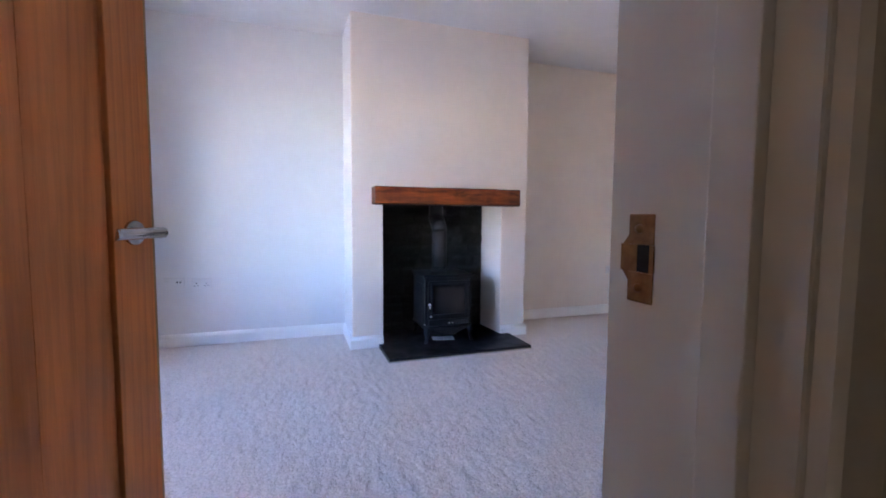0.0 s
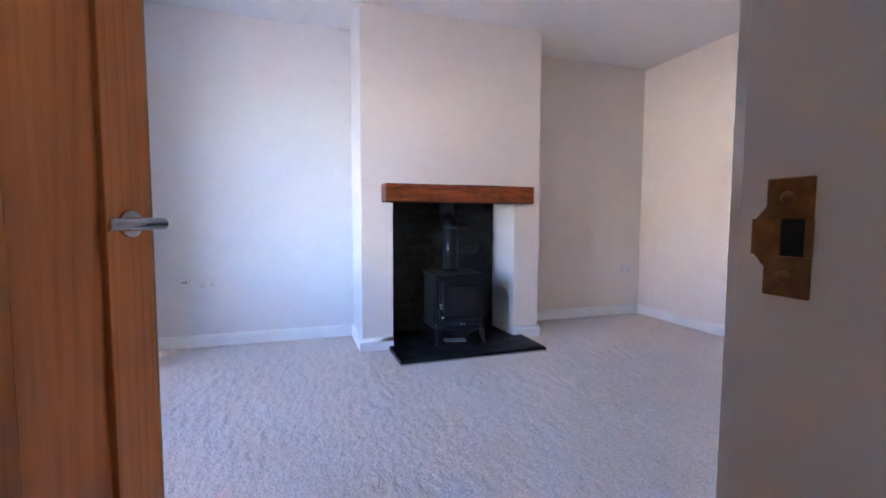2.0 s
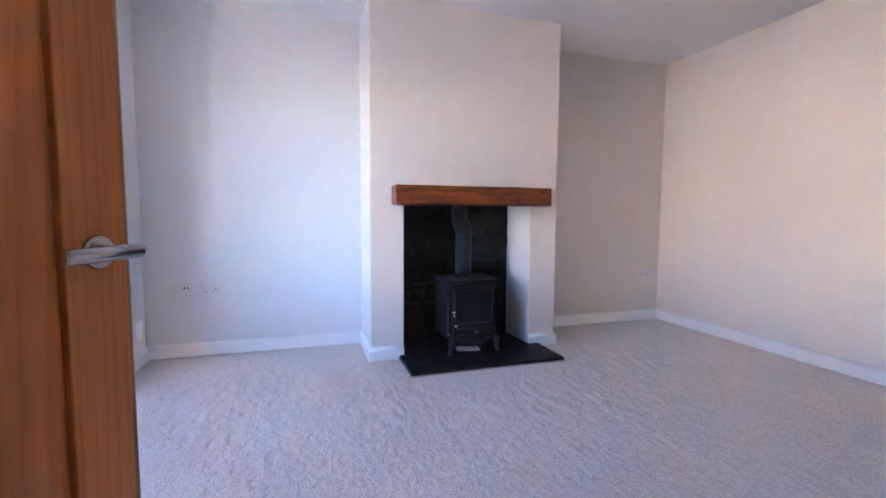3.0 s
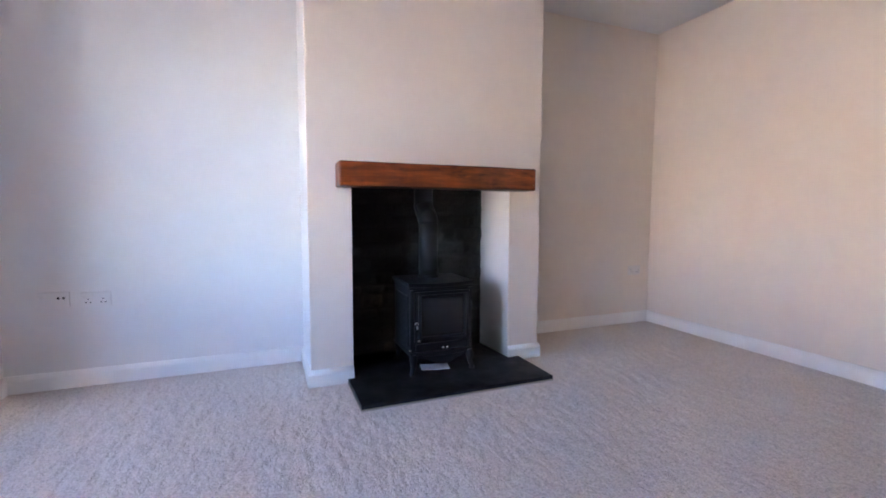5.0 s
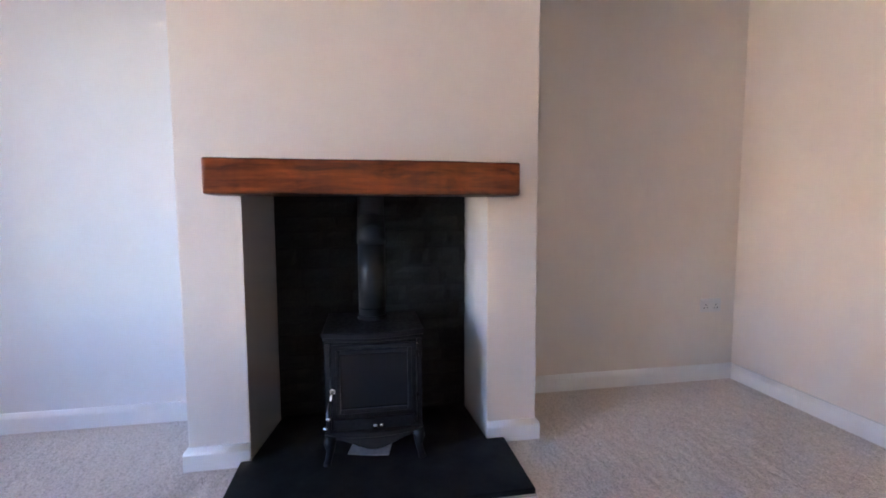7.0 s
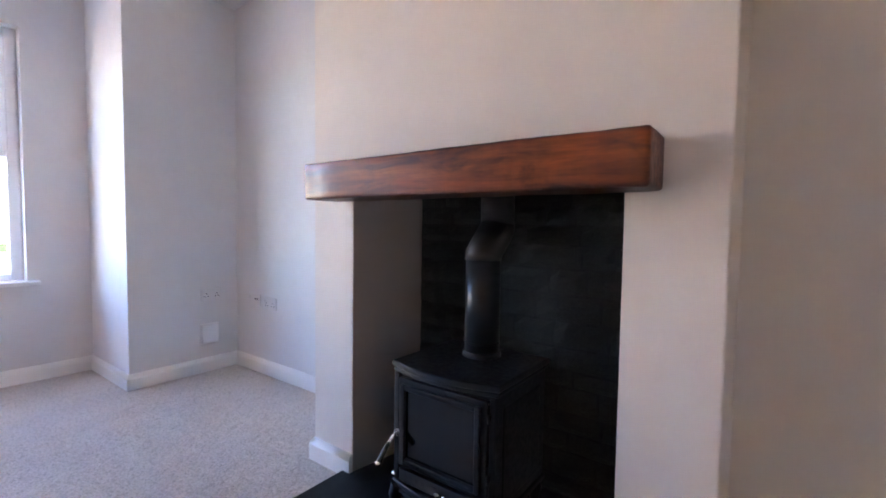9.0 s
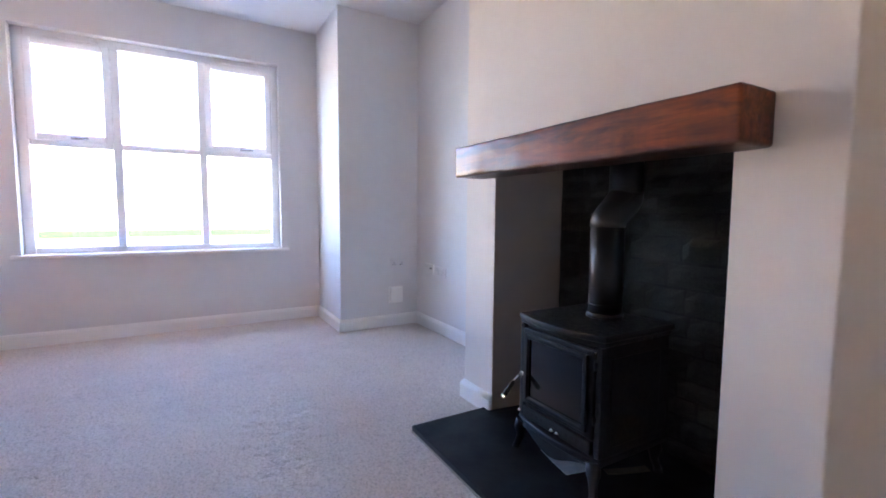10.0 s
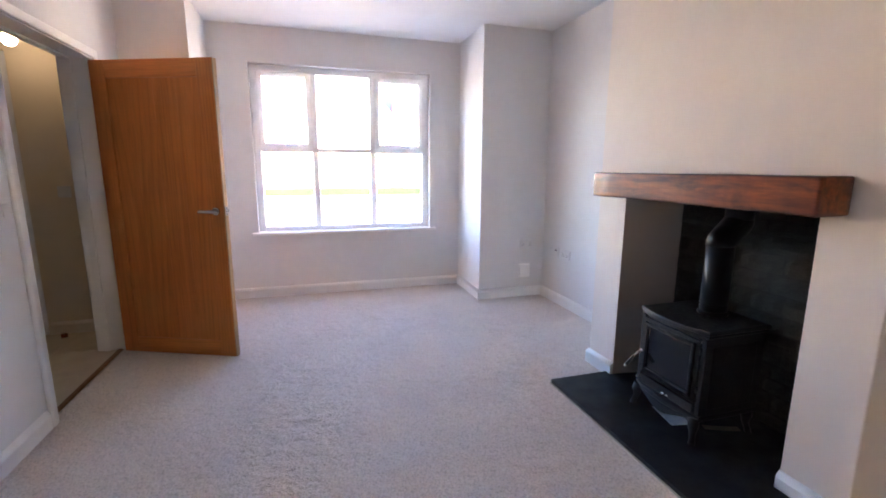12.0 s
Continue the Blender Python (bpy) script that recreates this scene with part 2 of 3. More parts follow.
def tube(points, radii, sides=24):
    bm = bmesh.new()
    add_tube(bm, points, radii if isinstance(radii, (list, tuple)) else [radii] * len(points), sides)
    return bm


def ball(centre, radius, squash=1.0):
    bm = bmesh.new()
    bmesh.ops.create_uvsphere(bm, u_segments=16, v_segments=10, radius=radius)
    for v in bm.verts:
        v.co = Vector((v.co.x, v.co.y, v.co.z * squash)) + Vector(centre)
    for f in bm.faces:
        f.smooth = True
    return bm


def part(name, bm, mat, parent=None, label=""):
    """Links a bmesh as one mesh object, under a thing or a part."""
    me = bpy.data.meshes.new(name)
    bm.to_mesh(me)
    bm.free()
    me.materials.append(mat)
    ob = new(name, me)
    if parent:
        ob.parent = parent
    if label:
        ob["label"] = label
    return ob


def thing(name, m, label, category, group="", kind=""):
    ob = new(name)
    ob.matrix_world = m
    ob.empty_display_size = 0.05
    return tagged(ob, label, category, group, kind)


def structure(name, bm, mat, label, category):
    return tagged(part(name, bm, mat), label, category, kind="structure")


# ---- the room's shell ----
EAST, NORTH, SOUTH, WEST, PIER = 2.235, 0.505, -3.12, -3.12, -2.445
TOP, THICK = 2.61, 0.15
HINGE_JAMB, LATCH_JAMB, DOOR_TOP = -1.978, -1.0, 2.0
SOUTH_BACK = SOUTH - 0.178
HALL_WEST, HALL_SOUTH, HALL_EAST = -2.47, -4.95, 0.9
BREAST_L, BREAST_R, OPEN_L, OPEN_R, OPEN_TOP = -0.862, 0.678, -0.615, 0.437, 1.225
RECESS_S, RECESS_N = -2.645, -0.2
WIN_S, WIN_N, WIN_LO, WIN_HI = -2.305, -0.537, 0.668, 2.282

# The far wall is split so its east half carries the warm-lit colour.
structure("wall_north_west", box((PIER - 0.7, NORTH, -0.1), (-0.1, NORTH + THICK, TOP)), WALL, "off-white painted plaster wall of the alcove", "wall")
structure("wall_north_east", box((-0.1, NORTH, -0.1), (EAST + THICK, NORTH + THICK, TOP)), WARM_LIT, "painted plaster wall of the alcove, warm light in its colour", "wall")
structure("wall_east", box((EAST, SOUTH_BACK, -0.1), (EAST + THICK, NORTH, TOP)), WARM_LIT, "plain painted plaster wall, warm light in its colour", "wall")

bm = bmesh.new()
add_box(bm, (PIER, SOUTH_BACK, -0.1), (HINGE_JAMB - 0.03, SOUTH, TOP))
add_box(bm, (HINGE_JAMB - 0.03, SOUTH_BACK, DOOR_TOP + 0.03), (LATCH_JAMB + 0.03, SOUTH, TOP))
add_box(bm, (LATCH_JAMB + 0.03, SOUTH_BACK, -0.1), (EAST, SOUTH, TOP))
structure("wall_south", bm, WALL, "off-white painted plaster wall with the hall doorway", "wall")

bm = bmesh.new()
add_box(bm, (WEST - THICK, RECESS_S, -0.3), (WEST, WIN_S, TOP))
add_box(bm, (WEST - THICK, WIN_N, -0.3), (WEST, RECESS_N, TOP))
add_box(bm, (WEST - THICK, WIN_S, -0.3), (WEST, WIN_N, WIN_LO - 0.03))
add_box(bm, (WEST - THICK, WIN_S, WIN_HI), (WEST, WIN_N, TOP))
structure("wall_west", bm, WALL, "off-white painted wall of the window recess", "wall")

structure("wall_pier_north", box((WEST - THICK, RECESS_N, -0.3), (PIER, NORTH, TOP)), WALL, "off-white plastered pier beside the window recess", "wall")
structure("wall_pier_south", box((WEST - THICK, SOUTH_BACK, -0.3), (PIER, RECESS_S, TOP)), WALL, "off-white plastered pier beside the window recess and door", "wall")

# The chimney breast: a block with the fireplace opening cut through its front, its sides a little splayed.
outline = [(BREAST_L, 0), (OPEN_L, 0), (OPEN_L, OPEN_TOP), (OPEN_R, OPEN_TOP), (OPEN_R, 0), (BREAST_R, 0), (BREAST_R, TOP), (BREAST_L, TOP)]
bm = prism(outline, "y", 0, NORTH)
for v in bm.verts:
    if v.co.y > 0.4 and v.co.z < 2:
        if abs(v.co.x - OPEN_L) < 1e-4:
            v.co.x += 0.075
        elif abs(v.co.x - OPEN_R) < 1e-4:
            v.co.x -= 0.03
round_edges = [e for e in bm.edges if all(v.co.y < 0.01 for v in e.verts) and abs(e.verts[0].co.x - e.verts[1].co.x) < 1e-4]
bmesh.ops.bevel(bm, geom=round_edges, offset=0.007, segments=3, profile=0.5, affect="EDGES")
bm.normal_update()
# West-facing sides take the neutral wall paint; the left reveal gets the shade-coloured one.
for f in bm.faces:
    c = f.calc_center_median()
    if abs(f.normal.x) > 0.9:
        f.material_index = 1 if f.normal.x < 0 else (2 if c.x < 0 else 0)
breast = structure("chimney_breast", bm, WARM_LIT, "plastered chimney breast with a fireplace opening, light and shade in its colours", "wall")
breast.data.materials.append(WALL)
breast.data.materials.append(SHADED_REVEAL)

structure("ceiling", box((WEST - THICK - 0.05, HALL_SOUTH - THICK, TOP), (EAST + THICK, NORTH + THICK, TOP + 0.15)), CEILING, "smooth white painted ceiling", "ceiling")
structure("subfloor", box((WEST, SOUTH - 0.03, -0.12), (EAST, NORTH, -0.02)), SLAB, "concrete floor under the carpet", "floor")

# The carpet is a sheet with a soft uneven pile.
HEARTH_L, HEARTH_R, HEARTH_FRONT, HEARTH_TOP = -0.652, 0.515, -0.416, 0.028
step = 0.0105
xs = np.arange(WEST, EAST + step, step)
ys = np.arange(SOUTH - 0.03, NORTH + step, step)
gx, gy = np.meshgrid(xs, ys)
rng = np.random.default_rng(4)


def smooth_noise(cells, longer=1.0):
    coarse = rng.random((int(len(ys) / (cells * longer)) + 3, int(len(xs) / cells) + 3))
    iy, ix = np.arange(len(ys)) / (cells * longer), np.arange(len(xs)) / cells
    y0, x0 = iy.astype(int), ix.astype(int)
    fy, fx = (iy - y0)[:, None], (ix - x0)[None, :]
    fy, fx = fy * fy * (3 - 2 * fy), fx * fx * (3 - 2 * fx)
    a, b_, c_, d_ = coarse[np.ix_(y0, x0)], coarse[np.ix_(y0, x0 + 1)], coarse[np.ix_(y0 + 1, x0)], coarse[np.ix_(y0 + 1, x0 + 1)]
    return (a * (1 - fx) + b_ * fx) * (1 - fy) + (c_ * (1 - fx) + d_ * fx) * fy - 0.5


# Folds of the pile lie across the light; here and there it has parted into a crease.
parting = np.abs(smooth_noise(3.6, 2.6) + 0.35 * smooth_noise(1.6, 1.5))
creases = -np.maximum(0, 0.06 - parting) * 0.11 * np.clip(smooth_noise(9) * 8, 0, 1)
folds = smooth_noise(2.7, 2.6) * 0.0125 * (0.6 + smooth_noise(30))
gz = smooth_noise(1) * 0.004 + smooth_noise(1.8, 1.8) * 0.0035 + folds + smooth_noise(18) * 0.004 + creases
# Pressed flat along the edge of the hearth.
off = np.hypot(np.maximum(0, np.maximum(HEARTH_L - gx, gx - HEARTH_R)), np.maximum(0, HEARTH_FRONT - gy))
gz = -0.003 + gz * np.clip((off - 0.012) / 0.08, 0.12, 1)
verts = np.stack([gx, gy, gz], -1).reshape(-1, 3)
w = len(xs)
cell = (np.arange(len(ys) - 1)[:, None] * w + np.arange(w - 1)[None, :]).reshape(-1)
faces = np.stack([cell, cell + 1, cell + 1 + w, cell + w], -1)
me = bpy.data.meshes.new("floor")
me.from_pydata(verts.tolist(), [], faces.tolist())
me.materials.append(CARPET)
me.polygons.foreach_set("use_smooth", [True] * len(me.polygons))
tagged(new("floor", me), "beige-grey twist pile carpet, slightly trodden", "carpet", kind="structure")

# ---- skirting boards ----
SKIRT = [(0, 0), (0.018, 0), (0.018, 0.07), (0.0165, 0.079), (0.012, 0.087), (0.007, 0.093), (0.004, 0.098), (0, 0.1)]


def skirting(start, end, inward, mitre=(0, 0), mat=None, height=1.0):
    """A run of skirting from start to end; inward: the way out of the wall; mitre: how each end follows a corner (1 outward, -1 inward)."""
    s, e, n = Vector((*start, 0)), Vector((*end, 0)), Vector((*inward, 0))
    d = (e - s).normalized()
    bm = bmesh.new()
    rows = []
    for base, turn, way in ((s, mitre[0], -1), (e, mitre[1], 1)):
        rows.append([bm.verts.new(base + n * p + d * way * turn * p + Vector((0, 0, h * height))) for p, h in SKIRT])
    k = len(SKIRT)
    for i in range(k):
        f = bm.faces.new((rows[0][i], rows[1][i], rows[1][(i + 1) % k], rows[0][(i + 1) % k]))
        f.smooth = 2 <= i <= 5
    bm.faces.new(rows[0])
    bm.faces.new(rows[1])
    bmesh.ops.recalc_face_normals(bm, faces=bm.faces)
    structure("baseboard", bm, mat or GLOSS, "white painted skirting board with a rounded top", "skirting board")


skirting((PIER, NORTH), (BREAST_L, NORTH), (0, -1), (-1, -1))
skirting((BREAST_L, NORTH), (BREAST_L, 0), (-1, 0), (-1, 1))
skirting((BREAST_L, 0), (OPEN_L, 0), (0, -1), (1, 0))
skirting((OPEN_R, 0), (BREAST_R, 0), (0, -1), (0, 1))
skirting((BREAST_R, 0), (BREAST_R, NORTH), (1, 0), (1, -1))
skirting((BREAST_R, NORTH), (EAST, NORTH), (0, -1), (-1, -1))
skirting((EAST, NORTH), (EAST, SOUTH), (-1, 0), (-1, -1))
skirting((EAST, SOUTH), (LATCH_JAMB + 0.068, SOUTH), (0, 1), (-1, 0))
skirting((HINGE_JAMB - 0.068, SOUTH), (PIER, SOUTH), (0, 1), (0, -1))
skirting((PIER, SOUTH), (PIER, RECESS_S), (1, 0), (-1, 1))
skirting((PIER, RECESS_S), (WEST, RECESS_S), (0, 1), (1, -1))
skirting((WEST, RECESS_S), (WEST, RECESS_N), (1, 0), (-1, -1))
skirting((WEST, RECESS_N), (PIER, RECESS_N), (0, -1), (-1, 1))
skirting((PIER, RECESS_N), (PIER, NORTH), (1, 0), (1, -1))

# ---- the window ----
GX = WEST - 0.107                       # middle of the frame's depth
window = thing("window_1", pose(GX, WIN_S, WIN_LO), "white upvc window with six panes and two top vents", "window", kind="structure")
ww, wh = WIN_N - WIN_S, WIN_HI - WIN_LO


def bar(name, y0, z0, y1, z1, depth, parent, shift=0.0, bevel=0.008, label=""):
    return part(name, box((shift - depth / 2, y0, z0), (shift + depth / 2, y1, z1), bevel, 2), UPVC, parent, label)


M1, M2, MZ = -1.722 - WIN_S, -1.136 - WIN_S, 1.483 - WIN_LO
OUT, HALF = 0.066, 0.03
bar("frame_side", 0, 0, OUT, wh, 0.07, window)
bar("frame_side", ww - OUT, 0, ww, wh, 0.07, window)
bar("frame_head", OUT, wh - OUT, ww - OUT, wh, 0.068, window)
bar("frame_foot", OUT, 0, ww - OUT, 0.045, 0.068, window)
for y in (M1, M2):
    bar("mullion", y - HALF, 0.045, y + HALF, wh - OUT, 0.064, window)
for a, b in ((OUT, M1 - HALF), (M1 + HALF, M2 - HALF), (M2 + HALF, ww - OUT)):
    bar("transom", a, MZ - 0.024, b, MZ + 0.024, 0.06, window)


def pane(parent, y0, z0, y1, z1, shift=0.0):
    p = part("pane", box((shift - 0.003, y0, z0), (shift + 0.003, y1, z1)), PANE, parent)
    p.visible_shadow = False


for a, b in ((OUT, M1 - HALF), (M1 + HALF, M2 - HALF), (M2 + HALF, ww - OUT)):
    pane(window, a, 0.045, b, MZ - 0.024)
pane(window, M1 + HALF, MZ + 0.024, M2 - HALF, wh - OUT)
for a, b in ((OUT, M1 - HALF), (M2 + HALF, ww - OUT)):
    lo, hi, s = MZ + 0.016, wh - OUT + 0.008, 0.052
    a, b = a - 0.008, b + 0.008
    sash = bar("sash", a, lo, a + s, hi, 0.03, window, 0.034, label="top-hung opening vent")
    bar("sash_side", b - s, lo, b, hi, 0.03, sash, 0.034)
    bar("sash_rail", a + s, lo, b - s, lo + s, 0.029, sash, 0.034)
    bar("sash_rail", a + s, hi - s, b - s, hi, 0.029, sash, 0.034)
    pane(sash, a + s, lo + s, b - s, hi - s, 0.03)
    mid = (a + b) / 2
    handle = part("handle", box((0.05, mid - 0.03, lo + 0.012), (0.062, mid + 0.03, lo + 0.032), 0.004), UPVC, sash, "white window handle")
    part("lever", tube([(0.066, mid, lo + 0.022), (0.072, mid + 0.03, lo + 0.023), (0.07, mid + 0.1, lo + 0.024)], [0.008, 0.008, 0.006], 10), STEEL, handle)
    part("vent_grille", box((0.036, a + 0.07, hi + 0.012), (0.048, b - 0.07, hi + 0.03), 0.003), UPVC, window, "narrow trickle vent")

structure("window_sill", box((WEST - 0.12, WIN_S - 0.055, WIN_LO - 0.03), (WEST + 0.045, WIN_N + 0.06, WIN_LO - 0.002), 0.008, 3), GLOSS, "white painted window board with a rounded nose", "window sill")

# ---- doorway and oak door ----
bm = bmesh.new()
add_box(bm, (HINGE_JAMB - 0.03, SOUTH_BACK - 0.002, 0), (HINGE_JAMB, SOUTH + 0.002, DOOR_TOP), 0.0015, 1)
add_box(bm, (LATCH_JAMB, SOUTH_BACK - 0.002, 0), (LATCH_JAMB + 0.03, SOUTH + 0.002, DOOR_TOP), 0.0015, 1)
add_box(bm, (HINGE_JAMB - 0.03, SOUTH_BACK - 0.002, DOOR_TOP), (LATCH_JAMB + 0.03, SOUTH + 0.002, DOOR_TOP + 0.03), 0.0015, 1)
structure("trim", bm, GLOSS, "white painted door lining", "door frame")
bm = bmesh.new()
STOP0, STOP1 = SOUTH - 0.148, SOUTH - 0.112
add_box(bm, (HINGE_JAMB, STOP0, 0), (HINGE_JAMB + 0.013, STOP1, DOOR_TOP - 0.013), 0.002)
add_box(bm, (LATCH_JAMB - 0.013, STOP0, 0), (LATCH_JAMB, STOP1, DOOR_TOP - 0.013), 0.002)
add_box(bm, (HINGE_JAMB, STOP0, DOOR_TOP - 0.013), (LATCH_JAMB, STOP1, DOOR_TOP), 0.002)
structure("trim", bm, GLOSS, "white painted door stop bead", "door frame")


def architrave(y, out):
    """Three mitred boards round the doorway, on the wall face at y."""
    prof = [(0.006, 0), (0.006, 0.012), (0.012, 0.017), (0.05, 0.019), (0.058, 0.016), (0.062, 0.008), (0.062, 0)]
    bm = bmesh.new()
    lines = []
    for p, h in prof:
        yy = y + out * h
        lines.append([bm.verts.new(c) for c in ((HINGE_JAMB - p, yy, 0), (HINGE_JAMB - p, yy, DOOR_TOP + p), (LATCH_JAMB + p, yy, DOOR_TOP + p), (LATCH_JAMB + p, yy, 0))])
    k = len(lines)
    for i in range(k):
        for j in range(3):
            bm.faces.new((lines[i][j], lines[i][j + 1], lines[(i + 1) % k][j + 1], lines[(i + 1) % k][j]))
    for j in (0, 3):
        bm.faces.new([l[j] for l in lines])
    bmesh.ops.recalc_face_normals(bm, faces=bm.faces)
    structure("trim", bm, GLOSS, "white painted moulded architrave round the doorway", "architrave")


architrave(SOUTH + 0.0022, 1)
architrave(SOUTH_BACK - 0.0022, -1)

LEAF_W, LEAF_H, LEAF_T = 0.848, 1.978, 0.04
door = thing("door_1", pose(-1.974, -3.11, 0.004, 0, 0, 66.9), "open oak veneer door with a flat recessed panel", "door", kind="structure")
STILE, RAIL = 0.108, 0.112
for x0 in (0.0, LEAF_W - STILE):
    part("stile", box((x0 + 0.0005, -LEAF_T, 0), (x0 + STILE - 0.0005, 0, LEAF_H), 0.0015, 1), OAK, door)
for z0 in (0.0, LEAF_H - RAIL):
    part("rail", box((STILE, -LEAF_T + 0.0006, z0 + 0.0005), (LEAF_W - STILE, -0.0006, z0 + RAIL - 0.0005), 0.0012, 1), OAK_RAIL, door)
bm = bmesh.new()
pw = (LEAF_W - 2 * STILE) / 4
for i in range(4):
    x0 = STILE + i * pw
    add_box(bm, (x0 + 0.0003, -LEAF_T + 0.011, RAIL), (x0 + pw - 0.0003, -0.011, LEAF_H - RAIL), 0.0005, 1)
part("panel", bm, OAK, door, "flat recessed oak panel")
part("lipping", box((LEAF_W, -LEAF_T + 0.0004, 0), (LEAF_W + 0.006, -0.0004, LEAF_H), 0.001, 1), LIPPING, door, "paler oak edge strip")
HX, HZ = LEAF_W - 0.056, 1.018
part("latch_plate", box((LEAF_W + 0.006, -LEAF_T / 2 - 0.012, HZ - 0.03), (LEAF_W + 0.0075, -LEAF_T / 2 + 0.012, HZ + 0.03), 0.0005, 1), STEEL, door)
part("latch_bolt", prism([(-0.028, LEAF_W + 0.0075), (-0.012, LEAF_W + 0.0075), (-0.012, LEAF_W + 0.019)], "z", HZ - 0.011, HZ + 0.011), STEEL, door)
for o in door.children:
    if o.name.startswith("latch_bolt"):
        for v in o.data.vertices:
            v.co = Vector((v.co.y, v.co.x, v.co.z))
for side in (-1, 1):
    face = -LEAF_T if side < 0 else 0.0
    rose = part("rose", tube([(HX, face, HZ), (HX, face + side * 0.006, HZ), (HX, face + side * 0.009, HZ)], [0.026, 0.026, 0.0235], 32), STEEL, door, "round satin steel rose")
    part("neck", tube([(HX, face + side * 0.009, HZ), (HX, face + side * 0.044, HZ)], [0.0105, 0.0095], 20), STEEL, rose)
    # The lever: a half-round bar with a slanting cut at its free end.
    bm = bmesh.new()
    rows = []
    for u, slope in ((0.036, 0), (0.034, 0), (-0.085, 0), (-0.098, 1)):
        ring = []
        shrink = 0.72 if u > 0.035 else 1.0
        for k in range(15):
            a = math.pi * (k / 14)
            d, h = math.sin(a) * 0.011 * shrink, -math.cos(a) * 0.0115 * shrink
            x = u + (0.006 if slope and h > 0 else 0)
            ring.append(bm.verts.new((HX + x, face + side * (0.042 + d), HZ + h)))
        rows.append(ring)
    for a, b in zip(rows, rows[1:]):
        for k in range(15):
            f = bm.faces.new((a[k], a[(k + 1) % 15], b[(k + 1) % 15], b[k]))
            f.smooth = k < 14
    bm.faces.new(rows[0])
    bm.faces.new(rows[-1])
    bmesh.ops.recalc_face_normals(bm, faces=bm.faces)
    part("lever", bm, STEEL, rose, "half-round satin steel lever")
for z in (0.18, 0.98, 1.75):
    hinge = part("hinge", tube([(-0.004, 0.003, z), (-0.004, 0.003, z + 0.09)], 0.005, 12), STEEL, door, "steel butt hinge")
    part("hinge_leaf", box((0.0005, -0.034, z), (0.0, 0.0, z + 0.09)), STEEL, hinge)

strike = thing("strike_plate", pose(LATCH_JAMB, SOUTH - 0.0345, 1.022), "tarnished brass strike plate with a dark latch hole", "strike plate")
bm = bmesh.new()
for z0, z1 in ((-0.042, -0.013), (0.013, 0.042)):
    add_box(bm, (-0.0016, -0.017, z0), (0, 0.015, z1), 0.0008, 1)
add_box(bm, (-0.0016, -0.017, -0.013), (0, -0.012, 0.013))
add_box(bm, (-0.0016, 0.004, -0.013), (0, 0.0245, 0.013))
# The tongue widens into the plate.
for z in (-1, 1):
    add_prism(bm, [(0.0145, z * 0.0125), (0.0225, z * 0.0125), (0.0145, z * 0.022)], "x", -0.0014, -0.0001)
part("plate", bm, BRASS, strike)
part("latch_hole", box((-0.0006, -0.012, -0.013), (-0.0001, 0.004, 0.013)), DARK, strike, "dark latch hole")
for z in (-0.028, 0.028):
    part("screw", ball((-0.0018, 0, z), 0.0045, 1.0), BRASS, strike)

bm = prism([(-0.0, 0.0), (0.006, 0.006), (0.03, 0.006), (0.036, 0.0)], "x", HINGE_JAMB + 0.002, LATCH_JAMB - 0.002)
bmesh.ops.translate(bm, verts=bm.verts, vec=(0, SOUTH - 0.07, 0.001))
structure("threshold", bm, BRASS, "thin metal carpet bar across the doorway", "threshold")

# ---- the fireplace ----
BACK = 0.35
structure("fireback", box((OPEN_L + 0.02, BACK + 0.03, 0), (OPEN_R + 0.02, NORTH - 0.005, OPEN_TOP - 0.004)), MORTAR, "black mortared back of the fireplace", "fireplace")
rnd = random.Random(11)
fire_wall = thing("stone_back_wall", pose(0, 0, 0), "dark painted rough stone wall lining the fireplace", "stone wall", kind="structure")
stone_meshes = []
for k in range(8):
    bm = bmesh.new()
    bmesh.ops.create_grid(bm, x_segments=4, y_segments=3, size=0.5)
    for v in bm.verts:
        rim = max(abs(v.co.x), abs(v.co.y)) > 0.49
        v.co = Vector((v.co.x * (0.97 if rim else 1) + rnd.uniform(-0.02, 0.02), 0.5 if rim else rnd.uniform(-0.25, -0.02), v.co.y * (0.95 if rim else 1) + rnd.uniform(-0.03, 0.03)))
    for f in bm.faces:
        f.smooth = False
    bmesh.ops.recalc_face_normals(bm, faces=bm.faces)
    if sum(f.normal.y for f in bm.faces) > 0:
        bmesh.ops.reverse_faces(bm, faces=bm.faces)
    me = bpy.data.meshes.new("stone")
    bm.to_mesh(me)
    bm.free()
    me.materials.append(STONE)
    stone_meshes.append(me)
z = HEARTH_TOP
while z < OPEN_TOP - 0.02:
    h = min(rnd.choice((0.062, 0.075, 0.088, 0.1)), OPEN_TOP - z)
    x = OPEN_L + 0.045 - rnd.random() * 0.06
    while x < OPEN_R + 0.01:
        wide = rnd.uniform(0.1, 0.27)
        lo, hi = max(x, OPEN_L + 0.048), min(x + wide, OPEN_R - 0.016)
        if hi - lo > 0.02:
            stone = new("stone", rnd.choice(stone_meshes))
            stone.parent = fire_wall
            stone.location = ((lo + hi) / 2, BACK + 0.016 + rnd.uniform(-0.002, 0.002), z + h / 2)
            stone.scale = (hi - lo - 0.003, 0.022, h - 0.003)
        x += wide
    z += h

